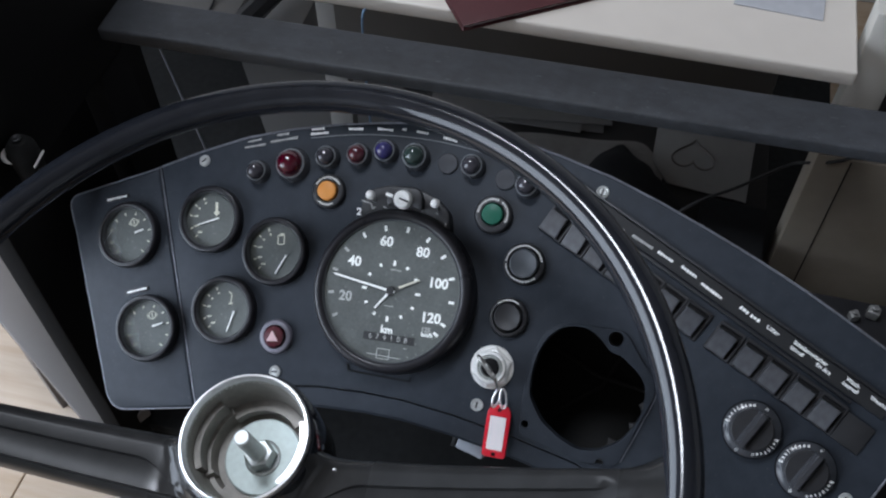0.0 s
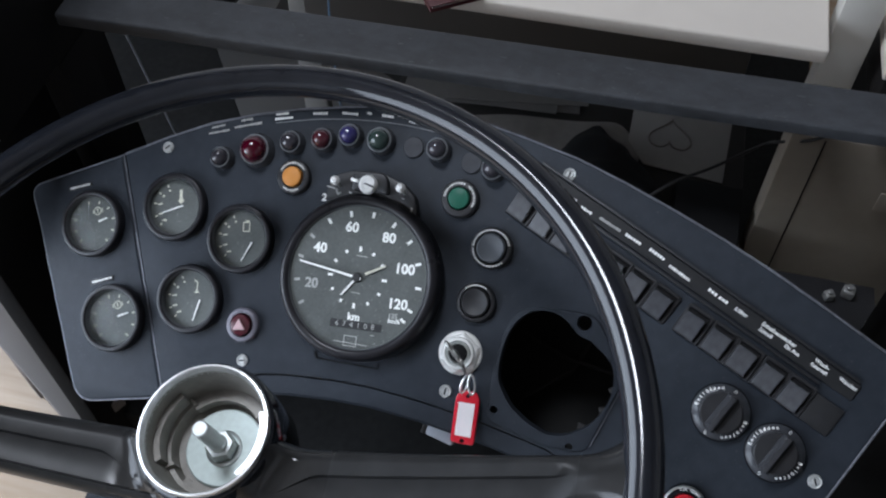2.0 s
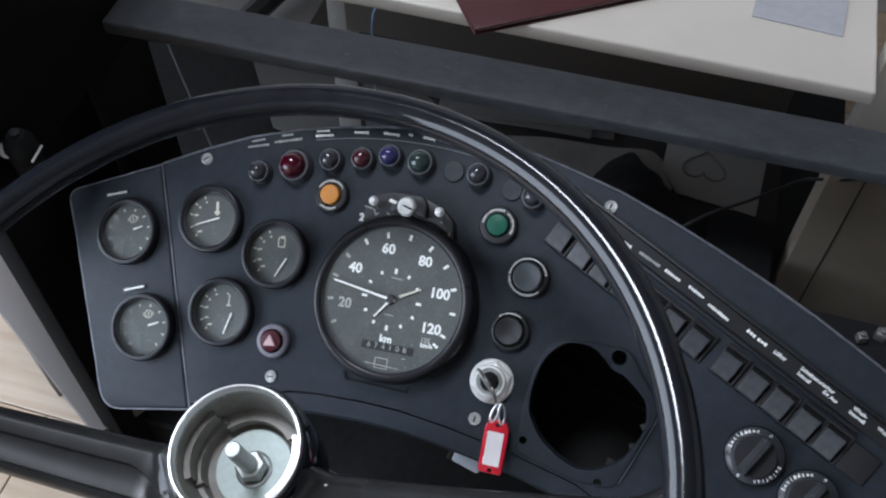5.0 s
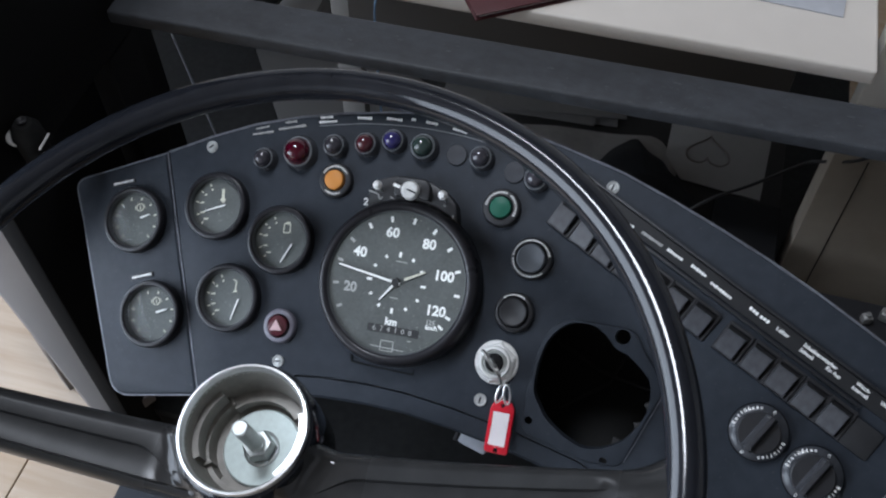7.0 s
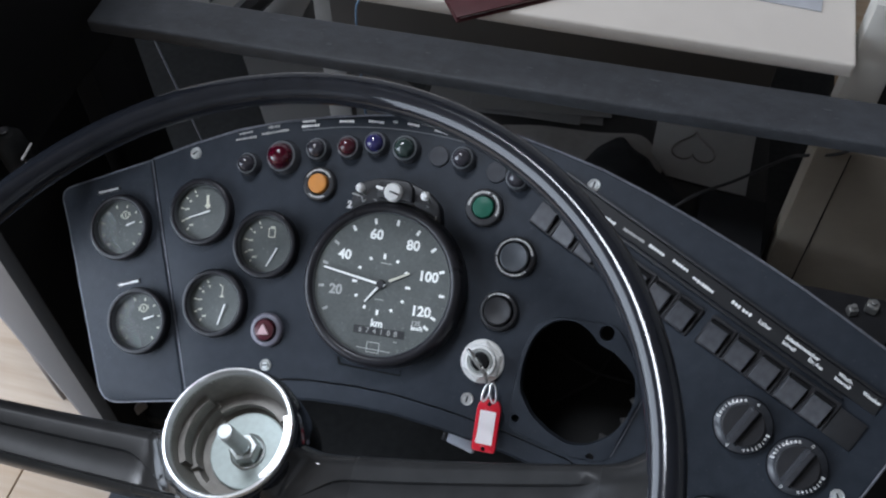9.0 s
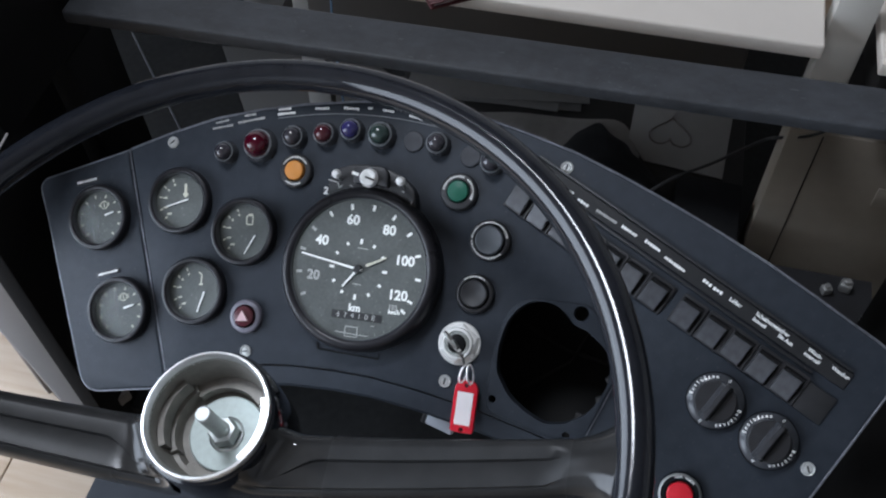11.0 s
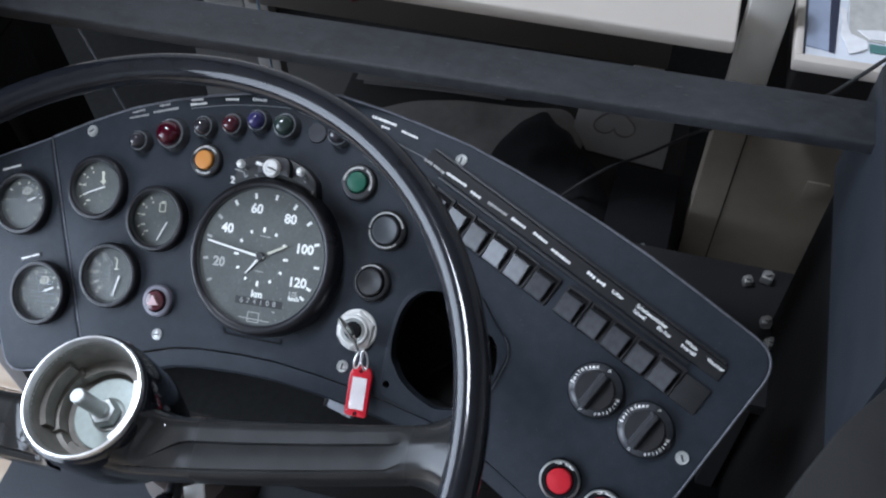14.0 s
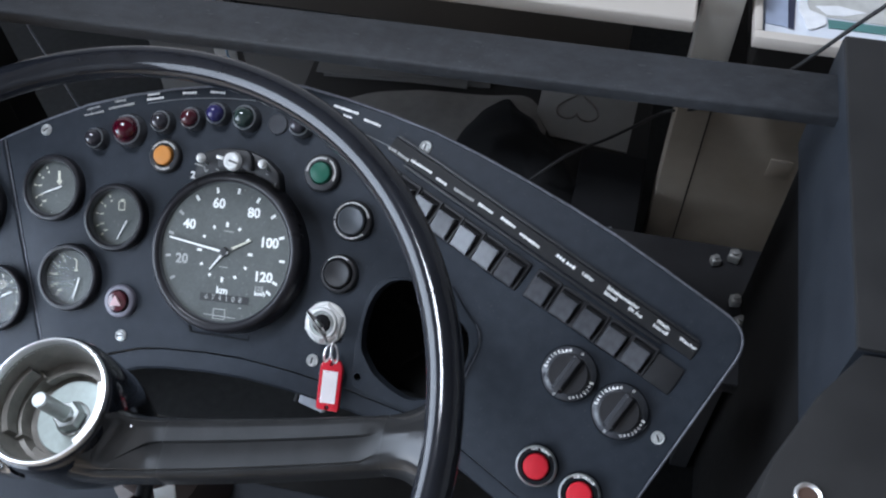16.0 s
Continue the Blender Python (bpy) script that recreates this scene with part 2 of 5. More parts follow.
def smooth_loop(pts, r, seg=5):
    """Rounds the corners of a closed outline; r is one radius or one for each corner."""
    out = []
    for i, p in enumerate(pts):
        rr = r[i] if isinstance(r, (list, tuple)) else r
        p, a, b = Vector(p), Vector(pts[i - 1]), Vector(pts[(i + 1) % len(pts)])
        d1, d2 = (a - p), (b - p)
        k = min(rr, d1.length * 0.45, d2.length * 0.45)
        if k < 1e-5:
            out.append(tuple(p))
            continue
        s, e = p + d1.normalized() * k, p + d2.normalized() * k
        for j in range(seg + 1):
            t = j / seg
            out.append(tuple(s * (1 - t) ** 2 + p * 2 * t * (1 - t) + e * t * t))
    return out


def plate(outline, holes=(), top=0.0, depth=0.012, edge=0.002):
    """A sheet with a rounded edge: outline anticlockwise, holes as outlines, its face at z = top."""
    bm = bmesh.new()
    inner = inset_loop(outline, edge)
    mid = inset_loop(outline, edge * 0.3)

    def loop(pts, z):
        return [bm.verts.new((x, y, z)) for x, y in pts]

    def wall(a, b):
        for k in range(len(a)):
            j = (k + 1) % len(a)
            bm.faces.new((a[k], a[j], b[j], b[k]))

    tops = [loop(inner, top)]
    for h in holes:
        tops.append(loop(h, top))
    edges = []
    for t in tops:
        for k in range(len(t)):
            edges.append(bm.edges.new((t[k], t[(k + 1) % len(t)])))
    bmesh.ops.triangle_fill(bm, use_beauty=True, use_dissolve=False, edges=edges)
    a = loop(mid, top - edge * 0.3)
    b = loop(outline, top - edge)
    c = loop(outline, top - depth)
    wall(tops[0], a)
    wall(a, b)
    wall(b, c)
    for t, h in zip(tops[1:], holes):
        wall(t, loop(h, top - depth))
    return bm


def tube(points, r, seg=10, closed=False):
    """A round bar along points; r is one radius or one for each."""
    bm = bmesh.new()
    pts = [Vector(p) for p in points]
    rings = []
    up = Vector((0.13, 0.2, 1)).normalized()
    for i, p in enumerate(pts):
        if closed:
            d = pts[(i + 1) % len(pts)] - pts[i - 1]
        else:
            d = pts[min(i + 1, len(pts) - 1)] - pts[max(i - 1, 0)]
        d.normalize()
        a = d.cross(up).normalized()
        b = d.cross(a).normalized()
        rr = r[i] if isinstance(r, (list, tuple)) else r
        rings.append([bm.verts.new(p + rr * (math.cos(2 * math.pi * k / seg) * a + math.sin(2 * math.pi * k / seg) * b)) for k in range(seg)])
    pairs = list(zip(rings, rings[1:])) + ([(rings[-1], rings[0])] if closed else [])
    for a, b in pairs:
        for k in range(seg):
            j = (k + 1) % seg
            bm.faces.new((a[k], a[j], b[j], b[k]))
    if not closed:
        bm.faces.new(rings[0])
        bm.faces.new(rings[-1])
    return bm


def curve(points, n=8):
    """Catmull-Rom points through points."""
    pts = [Vector(p) for p in points]
    out = []
    for i in range(len(pts) - 1):
        p0, p1, p2, p3 = pts[max(i - 1, 0)], pts[i], pts[i + 1], pts[min(i + 2, len(pts) - 1)]
        for k in range(n):
            t = k / n
            out.append(0.5 * ((2 * p1) + (p2 - p0) * t + (2 * p0 - 5 * p1 + 4 * p2 - p3) * t * t + (3 * p1 - p0 - 3 * p2 + p3) * t ** 3))
    out.append(pts[-1])
    return out


def bar(bm, x0, y0, x1, y1, wide, z, high=0.0003):
    """A flat printed bar from one point to another."""
    a, b = Vector((x0, y0, 0)), Vector((x1, y1, 0))
    d = b - a
    m = Matrix.Translation(((x0 + x1) / 2, (y0 + y1) / 2, z)) @ Matrix.Rotation(math.atan2(d.y, d.x), 4, 'Z')
    return box(d.length, wide, high, 0, m, bm)


def letters(bm, text, size, m, bold=0.0):
    """Writing in the built-in font, centred, into bm."""
    cu = bpy.data.curves.new("text", 'FONT')
    cu.body, cu.size, cu.align_x, cu.align_y, cu.extrude, cu.offset = text, size, 'CENTER', 'CENTER', 0.0001, bold
    cu.resolution_u = 3
    ob = bpy.data.objects.new("text", cu)
    me = bpy.data.meshes.new_from_object(ob)
    me.transform(m)
    bm.from_mesh(me)
    bpy.data.meshes.remove(me)
    bpy.data.objects.remove(ob)
    bpy.data.curves.remove(cu)
    return bm


def arc_letters(bm, text, size, r, mid, z, step, inward=False):
    """Writing along a circle, its middle at the angle mid (degrees)."""
    n = len(text)
    for i, ch in enumerate(text):
        if ch == ' ':
            continue
        off = (i - (n - 1) / 2) * step
        a = mid + off if inward else mid - off
        t = a + 90 if inward else a - 90
        letters(bm, ch, size, pose(r * math.cos(radians(a)), r * math.sin(radians(a)), z, 0, 0, t), size * 0.03)
    return bm


def at(u, v, w=0.0, turn=0.0):
    """A pose on the dashboard's face."""
    return D @ pose(u, v, w, 0, 0, turn)


# ---- the room ----
def room():
    x0, x1, y0, y1, h, t = -2.1, 2.3, -3.5, 1.5, 2.55, 0.15
    f = bmesh.new()
    box(x1 - x0 + 2 * t, y1 - y0 + 2 * t, 0.1, 0, pose((x0 + x1) / 2, (y0 + y1) / 2, -0.112), f)
    fl = tagged(link("floor", f, mat("floor_underlay", (0.25, 0.19, 0.13), 0.8)), "light pine laminate floor laid in planks", "floor", kind="structure")
    # the ceiling has the roof window
    wx, wy, wsx, wsy = ROOF_WINDOW
    wx0, wx1, wy0, wy1 = wx - wsx / 2 - 0.05, wx + wsx / 2 + 0.05, wy - wsy / 2 - 0.05, wy + wsy / 2 + 0.05
    c = bmesh.new()
    for ax, bx, ay, by in ((x0 - t, wx0, y0 - t, y1 + t), (wx1, x1 + t, y0 - t, y1 + t), (wx0, wx1, y0 - t, wy0), (wx0, wx1, wy1, y1 + t)):
        box(bx - ax, by - ay, 0.12, 0, pose((ax + bx) / 2, (ay + by) / 2, h), c)
    tagged(link("ceiling", c, mat("dark_stained_ceiling", (0.15, 0.13, 0.11), 0.8, var=0.15, scale=8), smooth=0), "plain dark stained ceiling with a roof window", "ceiling", kind="structure")
    for name, sx, sy, cx, cy in (("wall_north", x1 - x0, t, (x0 + x1) / 2, y1 + t / 2), ("wall_south", x1 - x0, t, (x0 + x1) / 2, y0 - t / 2), ("wall_east", t, y1 - y0, x1 + t / 2, (y0 + y1) / 2)):
        tagged(link(name, box(sx, sy, h, 0, pose(cx, cy, 0)), WALL, smooth=0), "plain pale painted plaster wall", "wall", kind="structure")
    win = thing("window_1", pose(wx, wy, h + 0.03), "white framed roof window letting in daylight", "window", kind="structure")
    wd, hh = wsx + 0.098, wsy + 0.098
    fr = bmesh.new()
    for xx in (-wd / 2 + 0.02, wd / 2 - 0.02):
        box(0.04, hh, 0.06, 0.004, pose(xx, 0, 0), fr)
    for yy in (-hh / 2 + 0.02, hh / 2 - 0.02):
        box(wd - 0.082, 0.04, 0.056, 0.004, pose(0, yy, 0), fr)
    part("window_frame", fr, WHITE, win)
    pn = part("pane", box(wd - 0.082, hh - 0.082, 0.006, 0, pose(0, 0, 0.02)), GLASS, win)
    pn.visible_shadow = False
    # the west wall has the large window
    vy0, vy1, vz0, vz1 = -3.22, 0.32, 0.42, 2.50
    w = bmesh.new()
    for ay, by, az, bz in ((y0, vy0, 0, h), (vy1, y1, 0, h), (vy0, vy1, 0, vz0), (vy0, vy1, vz1, h)):
        box(t, by - ay, bz - az, 0, pose(x0 - t / 2, (ay + by) / 2, az), w)
    tagged(link("wall_west", w, WALL, smooth=0), "pale painted plaster wall with a wide window", "wall", kind="structure")
    win = thing("window_2", pose(x0 - t / 2, (vy0 + vy1) / 2, vz0), "white framed window letting in daylight", "window", kind="structure")
    wd, hh = vy1 - vy0, vz1 - vz0
    fr = bmesh.new()
    for yy in (-wd / 2 + 0.03, wd / 2 - 0.03):
        box(0.06, 0.06, hh, 0.004, pose(0, yy, 0), fr)
    for zz in (0, hh - 0.06):
        box(0.056, wd - 0.12, 0.06, 0.004, pose(0, 0, zz), fr)
    part("window_frame", fr, WHITE, win)
    pn = part("pane", box(0.006, wd - 0.12, hh - 0.12, 0, pose(0, 0, 0.06)), GLASS, win)
    pn.visible_shadow = False
    return fl


FLOOR = room()


def floor_planks():
    m = bpy.data.materials.new("pine_laminate")
    m.use_nodes = True
    n, l = m.node_tree.nodes, m.node_tree.links
    b = n["Principled BSDF"]
    co, mp, oi = n.new("ShaderNodeTexCoord"), n.new("ShaderNodeMapping"), n.new("ShaderNodeObjectInfo")
    l.new(co.outputs["Object"], mp.inputs[0])
    mp.inputs["Scale"].default_value = (1.2, 14, 1)
    l.new(oi.outputs["Random"], mp.inputs["Location"])
    no = n.new("ShaderNodeTexNoise")
    no.inputs["Scale"].default_value, no.inputs["Detail"].default_value = 3, 6
    l.new(mp.outputs[0], no.inputs[0])
    cr = n.new("ShaderNodeValToRGB")
    cr.color_ramp.elements[0].position, cr.color_ramp.elements[1].position = 0.3, 0.75
    cr.color_ramp.elements[0].color, cr.color_ramp.elements[1].color = (0.58, 0.41, 0.26, 1), (0.79, 0.64, 0.50, 1)
    l.new(no.outputs[0], cr.inputs[0])
    hs = n.new("ShaderNodeHueSaturation")
    mr = n.new("ShaderNodeMapRange")
    mr.inputs[3].default_value, mr.inputs[4].default_value = 0.52, 0.78
    sr = n.new("ShaderNodeMapRange")
    sr.inputs[3].default_value, sr.inputs[4].default_value = 1.2, 0.75
    l.new(oi.outputs["Random"], sr.inputs[0])
    l.new(sr.outputs[0], hs.inputs["Saturation"])
    l.new(oi.outputs["Random"], mr.inputs[0])
    l.new(mr.outputs[0], hs.inputs["Value"])
    l.new(cr.outputs[0], hs.inputs["Color"])
    l.new(hs.outputs[0], b.inputs["Base Color"])
    b.inputs["Roughness"].default_value = 0.27
    lengths = {}
    x0, x1 = -2.1, 2.3
    for iy in range(28):
        x = x0
        first = (1.1, 0.3667, 0.7333)[iy % 3]
        while x < x1 - 0.01:
            ln = min(first if x == x0 else 1.1, x1 - x)
            key = round(ln, 2)
            if key not in lengths:
                ob = part("plank", box(ln - 0.002, 0.176, 0.011, 0.0012, seg=1), m, FLOOR)
                lengths[key] = ob.data
            else:
                ob = new("plank", lengths[key])
                ob.parent = FLOOR
            ob.matrix_basis = pose(x + ln / 2, -3.4025 + iy * 0.1783, -0.011)
            x += ln


# ---- desk and the things behind the dashboard ----
def desk():
    d = thing("desk", pose(0, 0, 0), "cream-white laminate desk behind the dashboard", "desk")
    top = bmesh.new()
    box(1.9, 0.62, 0.0175, 0.003, pose(0.3775 - 0.95, 0.318 + 0.31, 0.7375), top, seg=3)
    part("desktop", top, DESK, d)
    for x, y in ((-1.4, 0.8), (0.3, 0.8), (-1.4, 0.36)):
        part("leg", box(0.05, 0.05, 0.7375, 0.003, pose(x, y, 0)), DESK_LEG, d)
    part("rail", box(0.51, 0.02, 0.10, 0.002, pose(0.065, 0.40, 0.6365)), mat("grey_brown_rail", (0.055, 0.051, 0.048), 0.6), d)
    leg = thing("support_post", pose(0.4060, 0.385, 0.5985), "grey-white painted wooden upright standing beside the desk", "post")
    part("post", box(0.041, 0.03, 0.19, 0.002), DESK_LEG, leg)
    nb = thing("notebook", pose(0.0525, 0.3735, 0.7555, 0, 0, 34), "dark red leather-bound notebook lying on the desk", "notebook")
    bm = box(0.2, 0.075, 0.002, 0.0008)
    box(0.2, 0.075, 0.002, 0.0008, pose(0, 0, 0.006), bm)
    part("cover", bm, mat("dark_red_leather", (0.06, 0.012, 0.014), 0.45, bump=0.4, bscale=500), nb)
    part("page_block", box(0.19, 0.067, 0.004, 0, pose(0, 0, 0.002)), PAPER, nb)
    tagged(link("paper_sheet", box(0.09, 0.06, 0.0012, 0, pose(0.3, 0.423, 0.7555, 0, 0, -4)), mat("grey_sheet", (0.4, 0.4, 0.42), 0.6)), "grey paper sheet lying on the desk", "paper")


def tray():
    d = thing("white_cabinet", pose(0.535, 0.459, 0), "cream-white cabinet with papers in its glazed top", "cabinet")
    bm = bmesh.new()
    z = 0.712
    for sx, sy, cx, cy in ((0.196, 0.011, 0, -0.1255), (0.196, 0.011, 0, 0.1255), (0.008, 0.24, -0.094, 0), (0.008, 0.24, 0.094, 0)):
        box(sx, sy, 0.015, 0.0015, pose(cx, cy, z + 0.009), bm)
    part("top_frame", bm, DESK, d)
    part("body", box(0.18, 0.236, 0.05, 0.002, pose(0, 0, z - 0.05)), DARKBOARD, d)
    part("rear_leg", box(0.18, 0.012, z - 0.05 - 0.2605, 0.002, pose(0, 0.112, 0.2605)), DARKBOARD, d)
    part("tray_floor", box(0.18, 0.24, 0.012, 0, pose(0, 0, z + 0.001)), mat("pale_blue_film", (0.84, 0.88, 0.95), 0.15, var=0.05), d)
    s = 0.0135 + z
    part("edge_line", box(0.172, 0.006, 0.0012, 0, pose(0.002, -0.1145, s - 0.0008)), mat("slate_grey_line", (0.12, 0.14, 0.19), 0.4), d, "slate grey line inside the frame")
    part("edge_line", box(0.005, 0.21, 0.0012, 0, pose(-0.0885, -0.008, s - 0.0008)), mat("slate_grey_line", (0.12, 0.14, 0.19), 0.4), d)

    def sheet(name, pts, lift, material, label):
        ob = tagged(link(name, plate(wind([(x - 0.53, y - 0.43) for x, y in pts]), (), 0.001, 0.001, 0.0002), material, smooth=0), label, "paper")
        ob.matrix_world = pose(0.535, 0.446, s + lift)

    sheet("grey_blue_card", [(0.4445, 0.50), (0.466, 0.50), (0.467, 0.343), (0.4445, 0.346)], 0.0, mat("grey_blue_card", (0.38, 0.44, 0.58), 0.5), "grey-blue card in the cabinet top")
    sheet("navy_strip", [(0.4672, 0.50), (0.479, 0.50), (0.473, 0.341), (0.4672, 0.342)], 0.0, mat("navy_card", (0.035, 0.04, 0.075), 0.5), "narrow navy card strip in the cabinet top")
    sheet("tan_card", [(0.484, 0.50), (0.600, 0.50), (0.600, 0.363), (0.505, 0.3665), (0.487, 0.367)], 0.0, mat("tan_card", (0.56, 0.555, 0.53), 0.5, var=0.25, scale=30), "grey-tan card in the cabinet top")
    rng = random.Random(4)
    torn = [(0.477, 0.413), (0.483, 0.41), (0.4845, 0.39), (0.487, 0.372), (0.496, 0.369), (0.504, 0.3655), (0.505, 0.354), (0.498, 0.347), (0.49, 0.343), (0.485, 0.343), (0.483, 0.357), (0.477, 0.368), (0.4775, 0.39)]
    sheet("torn_paper", [(x + rng.uniform(-0.0012, 0.0012), y + rng.uniform(-0.0012, 0.0012)) for x, y in torn], 0.0012, mat("white_paper", (0.92, 0.93, 0.95), 0.6), "torn white paper in the cabinet top")
    sheet("paper_scrap", [(0.494, 0.38), (0.517, 0.384), (0.544, 0.378), (0.522, 0.3695), (0.506, 0.3685)], 0.0012, mat("white_paper", (0.92, 0.93, 0.95), 0.6), "white paper scrap on the tan card")
    sheet("teal_card", [(0.5065, 0.3625), (0.60, 0.3615), (0.60, 0.350), (0.507, 0.350)], 0.0, mat("teal_card", (0.10, 0.24, 0.23), 0.5), "narrow teal card in the cabinet top")


def frame_beam():
    b = thing("frame_beam", pose(0.0955, 0.1385, 0.8325, 0, 0, 0.9), "dark weathered wooden beam across the cockpit frame", "beam")
    part("timber", box(0.785, 0.047, 0.0135, 0.0025, seg=3), BEAM, b)
    rng = random.Random(5)
    for k in range(34):
        x, y, s = rng.uniform(-0.34, 0.36), rng.uniform(-0.021, 0.021), rng.uniform(0.0008, 0.0022)
        part("paint_chip", plate(wind([(1.8 * s * rng.uniform(0.6, 1.3) * math.cos(a), 0.35 * s * rng.uniform(0.6, 1.3) * math.sin(a)) for a in (0, 1, 2, 3.1, 4.2, 5.2)]), (), 0.0003, 0.0003, 0.00005), CHIP, b, at=pose(x, y, 0.0135), smooth=0)


def wind(pts):
    if sum(a[0] * c[1] - c[0] * a[1] for a, c in zip(pts, pts[1:] + pts[:1])) < 0:
        pts = list(reversed(pts))
    return pts


def side_console():
    d = thing("side_console", pose(0, 0, 0), "dark painted board console beside the dashboard", "console")
    part("rear_board", plate(wind([(0.4795, 0.192), (0.4800, -0.0965), (0.9, -0.0965), (0.9, 0.192)]), (), 0.8622, 0.126, 0.001), CHEEK, d)
    part("cap_board", plate(wind([(0.4800, 0.1915), (0.4803, -0.0962), (0.9, -0.0962), (0.9, 0.1915)]), (), 0.866, 0.0036, 0.0015), FRONTB, d, "brown-black painted top board")
    # darker copy of the board colour, for the shaded lower side
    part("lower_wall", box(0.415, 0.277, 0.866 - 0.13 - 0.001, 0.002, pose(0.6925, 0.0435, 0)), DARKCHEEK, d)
    part("front_board", plate(wind([(0.4840, -0.0985), (0.4560, -0.1340), (0.4310, -0.1785), (0.402, -0.26), (0.40, -0.45), (0.9, -0.45), (0.9, -0.0985)]), (), 0.864, 0.864, 0.003), FRONTB, d, "grey-brown painted board")
    part("grommet", lathe([(0.0075, 0), (0.0085, 0.0016), (0.010, 0.0022), (0.0112, 0.0012), (0.0115, 0)], 32, m=pose(0.45, -0.2, 0.864) @ Matrix.Scale(0.72, 4)), CHROME, d, "chrome cable grommet")
    part("grommet_hole", lathe([(0, 0.0004), (0.0078, 0.0004)], 24, m=pose(0.45, -0.2, 0.864) @ Matrix.Scale(0.72, 4)), mat("rusty_brown", (0.09, 0.05, 0.035), 0.7), d)


def left_side():
    d = thing("side_board", pose(0, 0, 0), "dark painted board standing at the side of the cockpit frame", "board")
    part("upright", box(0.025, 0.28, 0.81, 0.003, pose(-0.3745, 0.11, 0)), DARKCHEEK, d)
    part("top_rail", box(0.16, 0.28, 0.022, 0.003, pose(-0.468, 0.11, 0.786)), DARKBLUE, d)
    # made taller to keep light off the beam's left end and the panel
    part("corner_shade_board", box(0.027, 0.275, 0.34, 0.003, pose(-0.3215, 0.0675, 0.79)), DARKCHEEK, d)
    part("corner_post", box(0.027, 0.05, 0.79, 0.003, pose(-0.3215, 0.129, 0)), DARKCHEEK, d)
    s = thing("plank_brace", pose(-0.5424, 0.0874, 0.28, 0, 0, -31.0), "grey-brown board lying beside the dashboard", "board")
    part("board", box(0.40, 0.069, 0.02, 0.002), BROWN, s)
    part("foot", box(0.03, 0.055, 0.28, 0.002, pose(-0.1, 0, -0.28)), BROWN, s)
    part("foot", box(0.03, 0.055, 0.28, 0.002, pose(0.08, 0, -0.28)), BROWN, s)


def lower_shelves():
    t = thing("lower_shelf", pose(0, 0, 0), "near-black board shelf standing in for the unlit inside of the cockpit frame", "shelf")
    # near-black boards stand in for the unlit depth inside the frame
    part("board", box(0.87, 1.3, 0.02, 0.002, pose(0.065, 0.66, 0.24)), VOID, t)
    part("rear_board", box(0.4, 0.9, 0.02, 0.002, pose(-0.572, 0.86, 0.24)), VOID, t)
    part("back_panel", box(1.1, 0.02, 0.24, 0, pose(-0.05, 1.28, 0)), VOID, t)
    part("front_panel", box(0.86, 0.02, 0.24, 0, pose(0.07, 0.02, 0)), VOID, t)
    u = thing("storage_table", pose(0, 0, 0), "low dark table under the desk", "table")
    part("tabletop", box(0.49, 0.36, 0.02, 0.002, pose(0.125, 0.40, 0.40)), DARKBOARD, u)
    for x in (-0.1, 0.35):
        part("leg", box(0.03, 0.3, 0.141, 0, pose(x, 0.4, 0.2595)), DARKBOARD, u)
    c = thing("cover_board", pose(0, 0, 0), "blue-grey painted cover board below the steering wheel", "board")
    part("board", box(0.66, 0.30, 0.018, 0.002, pose(0.11, -0.30, 0.532)), CHEEK, c)
    for x in (-0.18, 0.42):
        part("support", box(0.02, 0.26, 0.532, 0, pose(x, -0.30, 0)), DARKBOARD, c)


def rag(name, outline, z, high, m, label, category, seed):
    """A heaped soft cloth: a lumpy dome on an outline."""
    rng = random.Random(seed)
    bm = bmesh.new()
    pts = smooth_loop(wind(outline), 0.02, 4)
    c = Vector((sum(p[0] for p in pts) / len(pts), sum(p[1] for p in pts) / len(pts)))
    n = len(pts)
    rings = []
    for k in range(9):
        f = k / 8
        ring = []
        for p in pts:
            q = c + (Vector(p) - c) * (1 - f * 0.98)
            h = high * (1 - (1 - f) ** 2.2) + 0.35 * high * noise.noise((q.x * 22 + seed, q.y * 22, 0)) * min(1, f * 3)
            ring.append(bm.verts.new((q.x, q.y, z + max(0.0, h))))
        rings.append(ring)
    for a, b in zip(rings, rings[1:]):
        for k in range(n):
            bm.faces.new((a[k], a[(k + 1) % n], b[(k + 1) % n], b[k]))
    bm.faces.new(rings[-1])
    bm.faces.new(rings[0])
    return tagged(link(name, bm, m, smooth=60), label, category)


